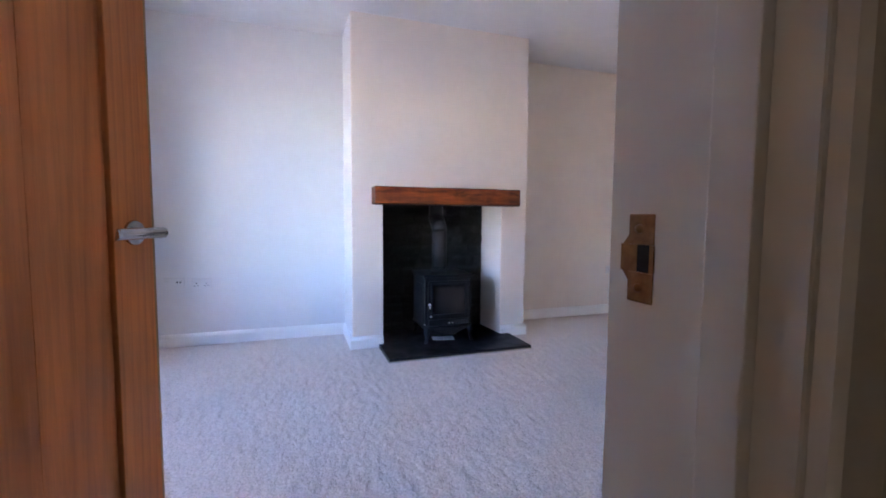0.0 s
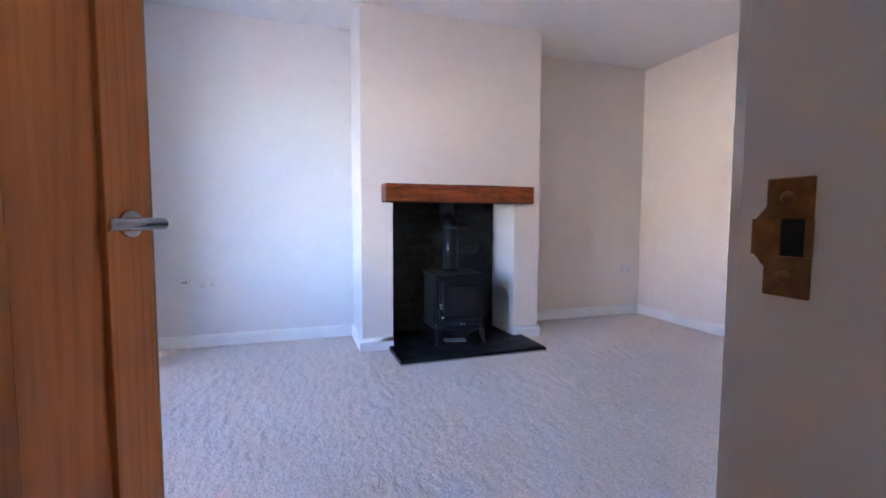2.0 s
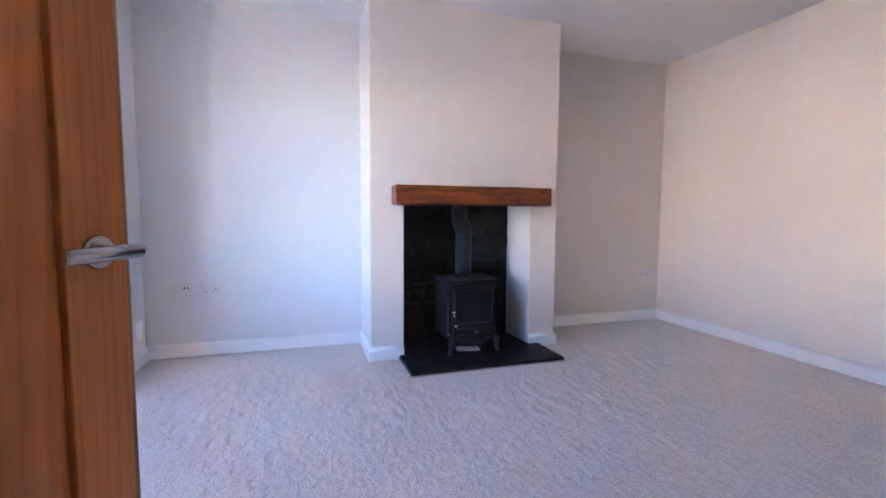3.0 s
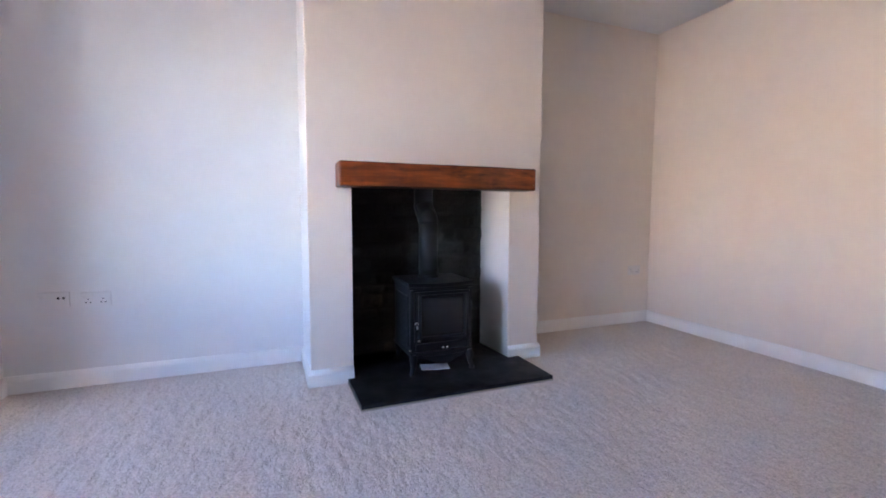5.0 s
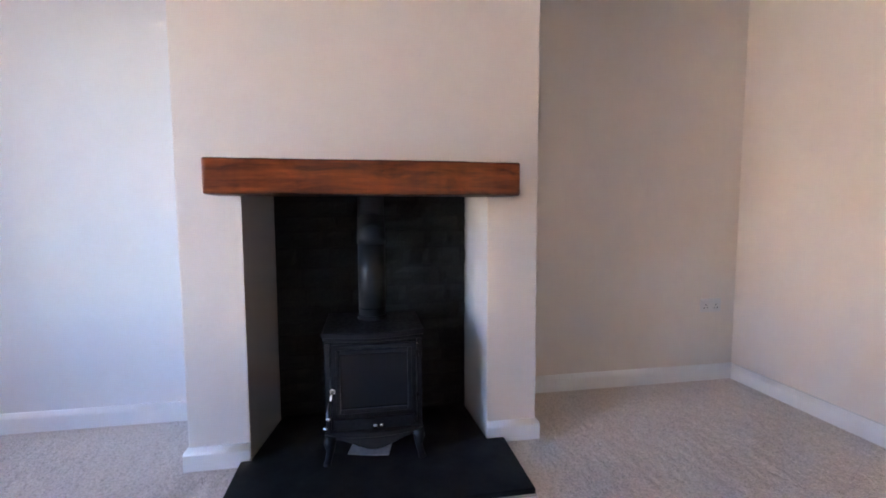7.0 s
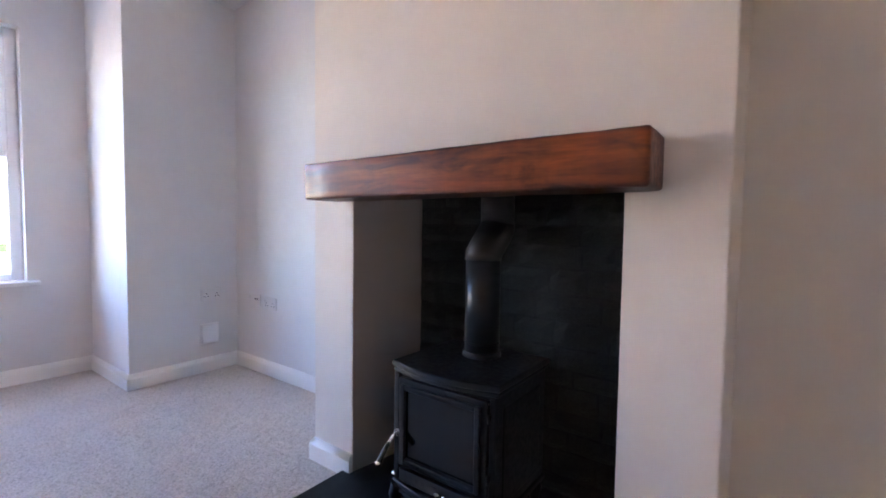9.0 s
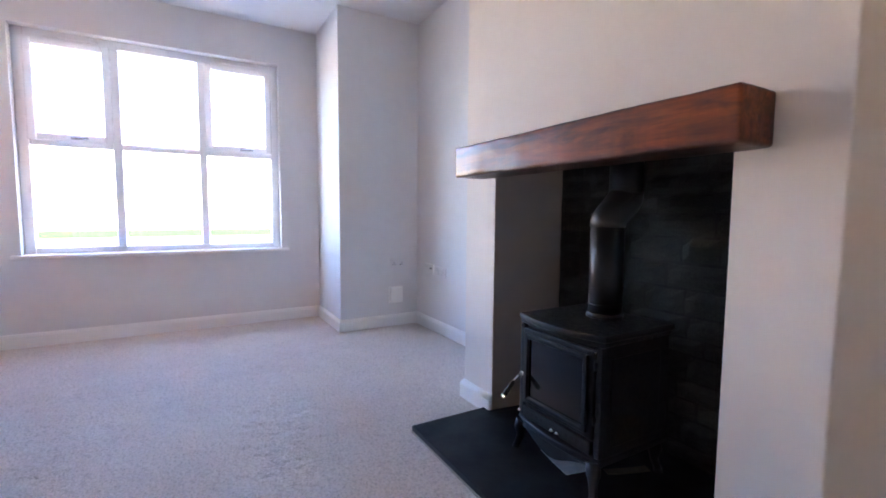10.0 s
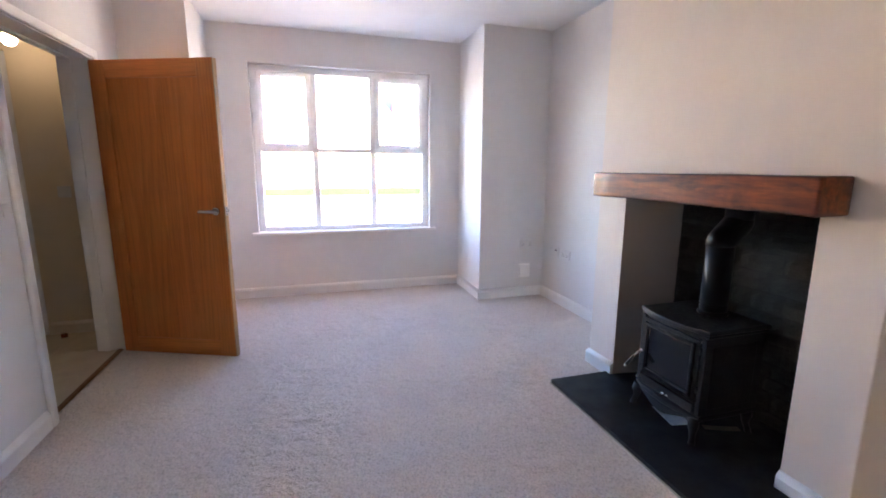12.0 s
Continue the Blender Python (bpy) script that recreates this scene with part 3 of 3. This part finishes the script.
hearth_outline = [(HEARTH_L, HEARTH_FRONT), (HEARTH_R, HEARTH_FRONT), (HEARTH_R, -0.0205), (OPEN_R - 0.004, -0.0205), (OPEN_R - 0.03, BACK + 0.026), (OPEN_L + 0.065, BACK + 0.026), (OPEN_L + 0.003, -0.0205), (HEARTH_L, -0.0205)]
bm = prism(hearth_outline, "z", -0.012, HEARTH_TOP)
top_rim = [e for e in bm.edges if all(v.co.z > 0.02 for v in e.verts)]
bmesh.ops.bevel(bm, geom=top_rim, offset=0.003, segments=2, profile=0.5, affect="EDGES")
hearth = thing("hearth", pose(0, 0, 0), "black slate hearth slab with a thin pale bottom edge", "hearth")
part("slab", bm, SLATE, hearth)
part("front_edge", box((HEARTH_L - 0.004, HEARTH_FRONT - 0.004, -0.012), (HEARTH_R + 0.004, HEARTH_FRONT - 0.0003, 0.007), 0.001, 1), GROUT, hearth, "thin pale grout line")
for x0, x1 in ((HEARTH_L - 0.004, HEARTH_L - 0.0003), (HEARTH_R + 0.0003, HEARTH_R + 0.004)):
    part("side_edge", box((x0, HEARTH_FRONT, -0.012), (x1, -0.022, 0.006), 0.001, 1), GROUT, hearth, "thin pale grout line")

# The mantel beam: sawn by hand, its faces and edges a little uneven.
bm = bmesh.new()
bmesh.ops.create_cube(bm, size=1)
for v in bm.verts:
    v.co = Vector((-0.088 + v.co.x * 1.236, -0.085 + v.co.y * 0.166, 1.222 + v.co.z * 0.137))
bmesh.ops.bevel(bm, geom=list(bm.edges), offset=0.009, segments=3, profile=0.5, affect="EDGES")
long_edges = [e for e in bm.edges if abs(e.verts[0].co.x - e.verts[1].co.x) > 0.5]
bmesh.ops.subdivide_edges(bm, edges=long_edges, cuts=60, use_grid_fill=True)
tall = [e for e in bm.edges if abs(e.verts[0].co.z - e.verts[1].co.z) > 0.05 or abs(e.verts[0].co.y - e.verts[1].co.y) > 0.05]
bmesh.ops.subdivide_edges(bm, edges=tall, cuts=6, use_grid_fill=True)
for v in bm.verts:
    p = v.co.copy()
    n1 = noise.noise(Vector((p.x * 5, p.y * 9, p.z * 9)))
    n2 = noise.noise(Vector((p.x * 18 + 4, p.y * 30, p.z * 30)))
    v.co.z += 0.0035 * n1 + 0.0012 * n2
    if p.y < -0.01:
        v.co.y += 0.004 * n1 - 0.0015 * n2
for f in bm.faces:
    f.smooth = True
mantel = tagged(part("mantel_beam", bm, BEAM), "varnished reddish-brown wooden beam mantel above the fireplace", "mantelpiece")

# ---- the stove ----
SX = -0.085
stove = thing("wood_burning_stove", pose(SX, 0, HEARTH_TOP), "black cast iron wood burning stove on the slate hearth", "stove")
BW, FRONT_Y, REAR_Y, B0, B1 = 0.202, -0.09, 0.262, 0.115, 0.535     # half width; depth; bottom and top of the body


def bowed(half, y_front, y_rear, bow, n=10):
    pts = [(-half + 2 * half * i / n, y_front - bow * math.sin(math.pi * i / n)) for i in range(n + 1)]
    return pts + [(half, y_rear), (-half, y_rear)]


def plate(outline, lo, hi, edge):
    bm = prism(outline, "z", lo, hi)
    rim = [e for e in bm.edges if abs(e.verts[0].co.z - e.verts[1].co.z) < 1e-5]
    bmesh.ops.bevel(bm, geom=rim, offset=edge, segments=3, profile=0.5, affect="EDGES")
    return bm


part("body", plate(bowed(BW, FRONT_Y + 0.012, REAR_Y, 0.012), B0, B1, 0.006), IRON, stove)
part("top_plate", plate(bowed(0.215, FRONT_Y - 0.008, REAR_Y + 0.012, 0.044, 16), B1 + 0.001, B1 + 0.024, 0.007), IRON, stove, "bowed cast iron top plate")
part("cornice", plate(bowed(0.209, FRONT_Y - 0.005, REAR_Y + 0.004, 0.032, 16), B1 - 0.016, B1, 0.006), IRON, stove)
part("base_moulding", plate(bowed(0.21, FRONT_Y - 0.008, REAR_Y + 0.004, 0.032, 16), B0 - 0.006, B0 + 0.018, 0.006), IRON, stove)
# Door with a frame standing round dark glass.
D0, D1, DX, DY = 0.195, 0.505, 0.178, FRONT_Y - 0.002
stove_door = part("door", box((-DX, DY - 0.014, D0), (DX, DY + 0.006, D1), 0.005), IRON, stove, "hinged cast iron stove door")
G0, G1, GXH = D0 + 0.038, D1 - 0.035, DX - 0.038
part("glass", box((-GXH, DY - 0.0165, G0), (GXH, DY - 0.0145, G1)), FIREGLASS, stove_door, "dark heat-proof glass")
for a, b in (((-GXH - 0.018, G0 - 0.018), (-GXH, G1 + 0.018)), ((GXH, G0 - 0.018), (GXH + 0.018, G1 + 0.018)), ((-GXH, G0 - 0.018), (GXH, G0)), ((-GXH, G1), (GXH, G1 + 0.018))):
    part("door_bead", box((a[0], DY - 0.03, a[1]), (b[0], DY - 0.0142, b[1]), 0.006, 3), IRON, stove_door)
for x in (-1, 1):
    part("side_pilaster", box((x * (BW - 0.009) - 0.011, DY - 0.008, B0 + 0.02), (x * (BW - 0.009) + 0.011, DY + 0.014, B1 - 0.018), 0.005, 3), IRON, stove)
for z in (0.25, 0.44):
    part("door_hinge", tube([(DX + 0.006, DY - 0.012, z), (DX + 0.006, DY - 0.012, z + 0.03)], 0.006, 12), IRON, stove_door)
# Air slide with its row of slots and a knob.
slide = part("air_slide", box((-0.172, DY - 0.016, 0.139), (0.172, DY + 0.004, 0.186), 0.004), IRON, stove, "air control plate")
for i in range(12):
    x = -0.143 + i * 0.026
    part("slot", box((x - 0.0075, DY - 0.0166, 0.157), (x + 0.0075, DY - 0.0158, 0.171)), DARK, slide)
for x, size in ((0.0, 0.011), (0.027, 0.009)):
    part("knob", ball((x, DY - 0.022, 0.154), size), CHROME, slide, "small chrome knob")
part("ash_knob", ball((-BW - 0.004, FRONT_Y - 0.004, 0.147), 0.0105), CHROME, stove, "small chrome knob")
part("top_screw", ball((DX + 0.004, DY - 0.012, 0.5), 0.003), CHROME, stove)
# The shaped apron under the front.
n = 24
low = [(-0.2 + 0.4 * i / n, 0.108 - 0.052 * (0.5 - 0.5 * math.cos(math.tau * i / n)) ** 1.4) for i in range(n + 1)]
bm = prism(low + [(0.2, 0.118), (-0.2, 0.118)], "y", FRONT_Y - 0.022, FRONT_Y - 0.012)
for v in bm.verts:
    v.co.y -= 0.014 * (1 - (v.co.x / 0.2) ** 2)
part("apron", bm, IRON, stove, "shaped iron apron")
for x in (-1, 1):
    for y in (FRONT_Y - 0.008, REAR_Y - 0.04):
        f = -1 if y < 0 else 1
        leg = part("leg", tube([(x * 0.182, y, 0.12), (x * 0.19, y + f * 0.006, 0.085), (x * 0.188, y + f * 0.004, 0.05), (x * 0.196, y + f * 0.012, 0.018), (x * 0.2, y + f * 0.016, 0.004)],
                              [0.026, 0.025, 0.016, 0.0135, 0.016], 14), IRON, stove, "curved iron leg")
        part("foot", tube([(x * 0.2, y + f * 0.016, 0), (x * 0.2, y + f * 0.016, 0.006)], 0.0165, 14), IRON, leg)
for x in (-1, 1):
    side = part("side_panel", box((x * (BW + 0.001) - 0.004, -0.05, B0 + 0.05), (x * (BW + 0.001) + 0.004, REAR_Y - 0.05, B1 - 0.06), 0.0035), IRON, stove)
# The latch: a chrome boss and a lever with a dark grip that hangs down and away.
hx, hz = -DX + 0.006, 0.316
latch = part("latch_handle", tube([(hx, DY - 0.008, hz), (hx, DY - 0.03, hz)], [0.0125, 0.0115], 16), CHROME, stove_door, "chrome latch with a dark grip")
part("lever", tube([(hx, DY - 0.028, hz), (hx - 0.004, DY - 0.045, hz - 0.01), (hx - 0.006, DY - 0.062, hz - 0.026)], [0.007, 0.0055, 0.005], 14), CHROME, latch)
part("grip", tube([(hx - 0.006, DY - 0.062, hz - 0.026), (hx - 0.007, DY - 0.066, hz - 0.03), (hx - 0.012, DY - 0.105, hz - 0.078), (hx - 0.012, DY - 0.11, hz - 0.084)], [0.006, 0.0085, 0.0105, 0.006], 16), RUBBER, latch, "glossy dark grip with a chrome cap")
part("cap", tube([(hx - 0.0118, DY - 0.103, hz - 0.0755), (hx - 0.012, DY - 0.108, hz - 0.0815), (hx - 0.012, DY - 0.113, hz - 0.0875)], [0.0106, 0.0108, 0.005], 16), CHROME, latch)
# Flue: collar, straight pipe, an offset bend towards the wall, and the upper pipe.
FY, FY2 = 0.152, 0.25
ft = B1 + 0.024
part("flue_collar", tube([(0, FY, ft - 0.002), (0, FY, ft + 0.012), (0, FY, ft + 0.018)], [0.071, 0.07, 0.066], 32), IRON, stove)
zb0, zb1 = 0.945 - HEARTH_TOP, 1.055 - HEARTH_TOP      # where the bend starts and ends
flue = part("flue_pipe", tube([(0, FY, ft + 0.012), (0, FY, zb0)], 0.0635, 40), FLUE, stove, "black enamelled flue pipe")
for z in (ft + 0.05, zb0 - 0.004):
    part("pipe_ring", tube([(0, FY, z - 0.003), (0, FY, z), (0, FY, z + 0.003)], [0.0637, 0.0655, 0.0637], 40), FLUE, flue)
part("flue_bend", tube([(0, FY, zb0 - 0.006), (0, FY, zb0 + 0.008), (0, FY + 0.008, zb0 + 0.02), (0, FY2 - 0.008, zb1 - 0.012), (0, FY2, zb1), (0, FY2, zb1 + 0.014)], [0.066, 0.066, 0.066, 0.066, 0.066, 0.066], 40), FLUE, stove, "offset flue bend")
part("upper_flue", tube([(0, FY2, zb1 + 0.01), (0, FY2, OPEN_TOP - HEARTH_TOP - 0.001)], 0.0635, 40), FLUE, stove)

# Papers left under the stove.
for m, wdt, dep, words in ((pose(-0.105, -0.02, HEARTH_TOP, 0, 0, -12), 0.18, 0.105, "pale printed leaflet lying on the hearth"), (pose(0.06, 0.13, HEARTH_TOP, 0, 0, 68), 0.17, 0.035, "tan folded card lying on the hearth")):
    bm = bmesh.new()
    bmesh.ops.create_grid(bm, x_segments=8, y_segments=4, size=0.5)
    for v in bm.verts:
        v.co = Vector((v.co.x * wdt, v.co.y * dep, 0.006 + 0.012 * (v.co.x) ** 2))
    bmesh.ops.solidify(bm, geom=bm.faces[:], thickness=0.003)
    low_z = min(v.co.z for v in bm.verts)
    bmesh.ops.translate(bm, verts=bm.verts, vec=(0, 0, 0.0005 - low_z))
    leaf = tagged(part("leaflet", bm, PAPER if dep > 0.1 else CARD), words, "leaflet", group="papers under the stove")
    leaf.matrix_world = m


# ---- sockets and switches ----
def faceplate(name, m, width, height, label, category, group="", gang=2, kind="socket", mat=None):
    """A plate on a wall: x along the wall, z up, its face towards -y."""
    ob = thing(name, m, label, category, group)
    pl = part("plate", box((-width / 2, -0.009, -height / 2), (width / 2, 0, height / 2), 0.003, 2), mat or PLASTIC, ob)
    if kind == "socket":
        for g in range(gang):
            x = (g - (gang - 1) / 2) * 0.072
            part("rocker", box((x * 0.45 - 0.006, -0.0125, 0.018), (x * 0.45 + 0.006, -0.0088, 0.034), 0.001, 1), PLASTIC, pl)
            for dx, dz, s in ((0, 0.004, 0.004), (-0.011, -0.016, 0.0035), (0.011, -0.016, 0.0035)):
                part("pin_hole", box((x + dx - s, -0.0094, dz - 0.003), (x + dx + s, -0.0088, dz + 0.003)), DARK, pl)
    elif kind == "outlet":
        for x in (0.022, 0.046):
            part("port", tube([(x, -0.0088, 0.008), (x, -0.013, 0.008)], 0.0065, 14), DARK, pl, "dark round aerial port")
    elif kind == "switch":
        part("rocker", box((-0.011, -0.013, -0.018), (0.011, -0.0088, 0.018), 0.002, 1), PLASTIC, pl)
    elif kind == "box":
        part("cover", box((-width / 2 + 0.008, -0.03, -height / 2 + 0.008), (width / 2 - 0.008, -0.009, height / 2 - 0.008), 0.004, 2), mat or PLASTIC, pl)
    return ob


faceplate("aerial_outlet", pose(-2.2, NORTH, 0.515), 0.146, 0.086, "white plastic aerial outlet with two dark ports", "wall outlet", kind="outlet")
faceplate("wall_socket", pose(-2.006, NORTH, 0.505), 0.146, 0.086, "white plastic double socket in the alcove", "socket", "wall sockets")
faceplate("wall_socket", pose(2.057, NORTH, 0.488), 0.146, 0.086, "white plastic double socket near the corner", "socket", "wall sockets")
faceplate("wall_socket", pose(PIER, 0.312, 0.553, 0, 0, 90), 0.146, 0.086, "white plastic double socket on the pier", "socket", "wall sockets")
faceplate("phone_socket", pose(PIER, 0.292, 0.272, 0, 0, 90), 0.13, 0.145, "white plastic telephone box on the pier", "phone socket", kind="box", mat=GLOSS)
faceplate("light_switch", pose(-0.86, SOUTH, 1.1, 0, 0, 180), 0.086, 0.086, "white plastic light switch beside the doorway", "light switch", kind="switch")

# ---- the hall ----
bm = bmesh.new()
FD0, FD1, FD_TOP = -4.745, -3.82, 2.065
FAN_TOP = FD_TOP + 0.05
add_box(bm, (HALL_WEST - THICK, FD1, -0.1), (HALL_WEST, SOUTH_BACK, TOP))
add_box(bm, (HALL_WEST - THICK, HALL_SOUTH, -0.1), (HALL_WEST, FD0, TOP))
add_box(bm, (HALL_WEST - THICK, FD0, FAN_TOP), (HALL_WEST, FD1, TOP))
structure("wall_hall_west", bm, HALL, "cream painted hall wall beside the front door", "wall")
structure("wall_hall_south", box((HALL_WEST - THICK, HALL_SOUTH - THICK, -0.1), (HALL_EAST + THICK, HALL_SOUTH, TOP)), HALL, "cream painted hall wall", "wall")
structure("wall_hall_east", box((HALL_EAST, HALL_SOUTH, -0.1), (HALL_EAST + THICK, SOUTH_BACK, TOP)), HALL, "cream painted hall end wall", "wall")
structure("hall_subfloor", box((HALL_WEST, HALL_SOUTH, -0.12), (HALL_EAST, SOUTH - 0.03, -0.006)), GROUT, "grouted hall floor bed", "floor")
hall_floor = thing("hall_floor", pose(0, 0, 0), "cream stone-effect floor tiles in the hall", "floor", kind="structure")
TW = 0.45
bm = box((0.002, 0.002, -0.006), (TW - 0.002, TW - 0.002, 0.0), 0.0012, 1)
tile_mesh = bpy.data.meshes.new("tile")
bm.to_mesh(tile_mesh)
bm.free()
tile_mesh.materials.append(TILE)
tx = HALL_WEST
while tx < HALL_EAST - 0.01:
    ty = SOUTH - 0.03 - TW
    while ty > HALL_SOUTH - TW + 0.01:
        t = new("tile", tile_mesh)
        t.parent = hall_floor
        y0 = max(ty, HALL_SOUTH)
        t.location = (tx, y0, 0)
        t.scale = (min(1, (HALL_EAST - tx) / TW), (ty + TW - y0) / TW, 1)
        ty -= TW
    tx += TW
skirting((HALL_WEST, SOUTH_BACK), (HALL_WEST, FD1 + 0.012), (1, 0), (-1, 0))
skirting((HINGE_JAMB - 0.066, SOUTH_BACK), (HALL_WEST, SOUTH_BACK), (0, -1), (0, -1))
skirting((LATCH_JAMB + 0.066, SOUTH_BACK), (HALL_EAST, SOUTH_BACK), (0, -1), (0, -1))
skirting((HALL_WEST, HALL_SOUTH), (HALL_EAST, HALL_SOUTH), (0, 1), (-1, -1))

front = thing("door_2", pose(HALL_WEST - 0.06, FD1, 0), "black panelled front door in a white frame", "door", kind="structure")
fw = FD1 - FD0
for a, b in (((0, -0.05), (2.35, 0)), ((0, -fw), (2.35, -fw + 0.05))):
    part("frame_side", box((-0.035, a[1], 0), (0.035, b[1], FAN_TOP), 0.004), UPVC, front)
part("frame_head", box((-0.034, -fw + 0.05, FD_TOP), (0.034, -0.05, FD_TOP + 0.05), 0.004), UPVC, front)
part("door_sill", box((-THICK + 0.062, -fw, -0.1), (0.058, 0, 0.011), 0.003), UPVC, front, "pale raised door sill")
leaf = part("leaf", box((-0.026, -fw + 0.048, 0.0115), (0.03, -0.012, FD_TOP - 0.002), 0.004), FRONT, front, "black door leaf")
for z0, z1 in ((0.2, 0.86), (1.05, 1.9)):
    for y0, y1 in ((-fw + 0.16, -fw / 2 - 0.05), (-fw / 2 + 0.03, -0.16)):
        part("raised_panel", box((0.028, y0, z0), (0.036, y1, z1), 0.006, 2), FRONT, leaf)
hp = part("handle_plate", box((0.03, -0.075, 0.97), (0.037, -0.045, 1.19), 0.003), CHROME, leaf, "chrome handle plate")
part("lever", tube([(0.037, -0.06, 1.12), (0.07, -0.06, 1.12), (0.076, -0.07, 1.12), (0.076, -0.17, 1.12)], [0.009, 0.009, 0.0095, 0.008], 14), CHROME, hp)
part("key_barrel", tube([(0.037, -0.06, 1.03), (0.041, -0.06, 1.03)], 0.009, 14), STEEL, hp)
faceplate("light_switch", pose(HALL_WEST, -3.585, 1.12, 0, 0, 90), 0.086, 0.086, "white plastic light switch on the hall wall", "light switch", kind="switch")
thermostat = faceplate("thermostat", pose(HALL_WEST, -3.44, 1.1, 0, 0, 90), 0.075, 0.12, "small white thermostat with a dark display", "thermostat", kind="plain")
part("display", box((-0.022, -0.0105, 0.026), (0.012, -0.0088, 0.044), 0.0006, 1), DARK, thermostat, "dark display")
lamp = thing("pendant_lamp", pose(-2.2, -3.647, 0), "lit white globe pendant lamp hanging in the hall", "pendant lamp")
part("globe", ball((0, 0, 2.132), 0.044), GLOW, lamp, "glowing white glass globe")
part("holder", tube([(0, 0, 2.168), (0, 0, 2.218), (0, 0, 2.228)], [0.022, 0.02, 0.006], 16), PLASTIC, lamp)
part("cord", tube([(0, 0, 2.228), (0, 0, TOP - 0.02)], 0.003, 8), PLASTIC, lamp)
part("ceiling_rose", tube([(0, 0, TOP - 0.028), (0, 0, TOP - 0.02), (0, 0, TOP)], [0.02, 0.04, 0.045], 24), PLASTIC, lamp)
wedge = thing("door_wedge", pose(-2.41, -3.70, 0.0, 0, 0, 25), "brown wooden door wedge on the hall floor", "door wedge")
part("wedge", prism([(-0.06, 0.0), (0.06, 0.0), (0.06, 0.03), (-0.06, 0.004)], "y", -0.02, 0.02), BEAM, wedge)

# ---- outside ----
ROAD = -0.37
bm = bmesh.new()
bmesh.ops.create_grid(bm, x_segments=2, y_segments=2, size=600)
bmesh.ops.translate(bm, verts=bm.verts, vec=(0, 0, ROAD - 0.02))
structure("ground", bm, EARTH, "grassy ground reaching the horizon", "ground")
structure("road", box((-21.5, -300, ROAD - 0.015), (-12.7, 300, ROAD)), TARMAC, "worn grey tarmac road", "road")
# Dark strips added beside the kerbs to draw two thin lines.
for x in (-12.95, -21.48):
    structure("road", box((x, -60, ROAD - 0.01), (x + 0.24, 60, ROAD + 0.004)), DARK_STRIP, "dark tarmac strip along the kerb", "gutter")
structure("pavement", box((-12.55, -60, ROAD - 0.01), (WEST - THICK, 60, ROAD + 0.1)), SLAB, "pale concrete drive and pavement outside the window", "pavement")
structure("pavement", box((-24.5, -60, ROAD - 0.01), (-21.65, 60, ROAD + 0.1)), SLAB, "pale pavement across the road", "pavement")
for x in (-12.7, -21.65):
    structure("kerb", box((x, -60, ROAD - 0.01), (x + 0.148, 60, ROAD + 0.115), 0.02, 2), KERB, "concrete kerb along the road", "kerb")
bm = bmesh.new()
bmesh.ops.create_grid(bm, x_segments=30, y_segments=60, size=0.5)
for v in bm.verts:
    x, y = -24.5 - (v.co.x + 0.5) * 6, v.co.y * 120
    v.co = Vector((x, y, ROAD + 0.06 + 0.2 * (v.co.x + 0.5) + 0.05 * noise.noise(Vector((x, y, 0)) * 0.6)))
tagged(part("grass_verge", bm, EARTH), "mown green grass bank across the road", "grass", kind="stuff")

structure("pavement", box((-60, -60, ROAD - 0.01), (-30.5, 60, ROAD + 0.16)), SLAB, "pale forecourt in front of the house across the road", "pavement")
house = thing("house", pose(-34, 14, ROAD + 0.16), "pale rendered two-storey house across the road", "house")
part("wall", box((-8, -32, 0), (0, 12, 5.6)), RENDER, house)
part("roof", prism([(-8.5, 5.6), (0.5, 5.6), (-4, 8.8)], "y", -32.4, 12.4), ROOFING, house)
part("brick_pier", box((0, -9.4, 0), (0.5, -8.6, 8.6), 0.02), BRICK, house, "red brick chimney stack")
for y in (-26, -21, -6, -1.5, 4, 9):
    for z in (1.0, 3.6):
        wn = part("window", box((0.0, y - 0.7, z), (0.06, y + 0.7, z + 1.2), 0.01), UPVC, house)
        part("pane", box((0.06, y - 0.6, z + 0.1), (0.07, y + 0.6, z + 1.1)), FIREGLASS, wn)
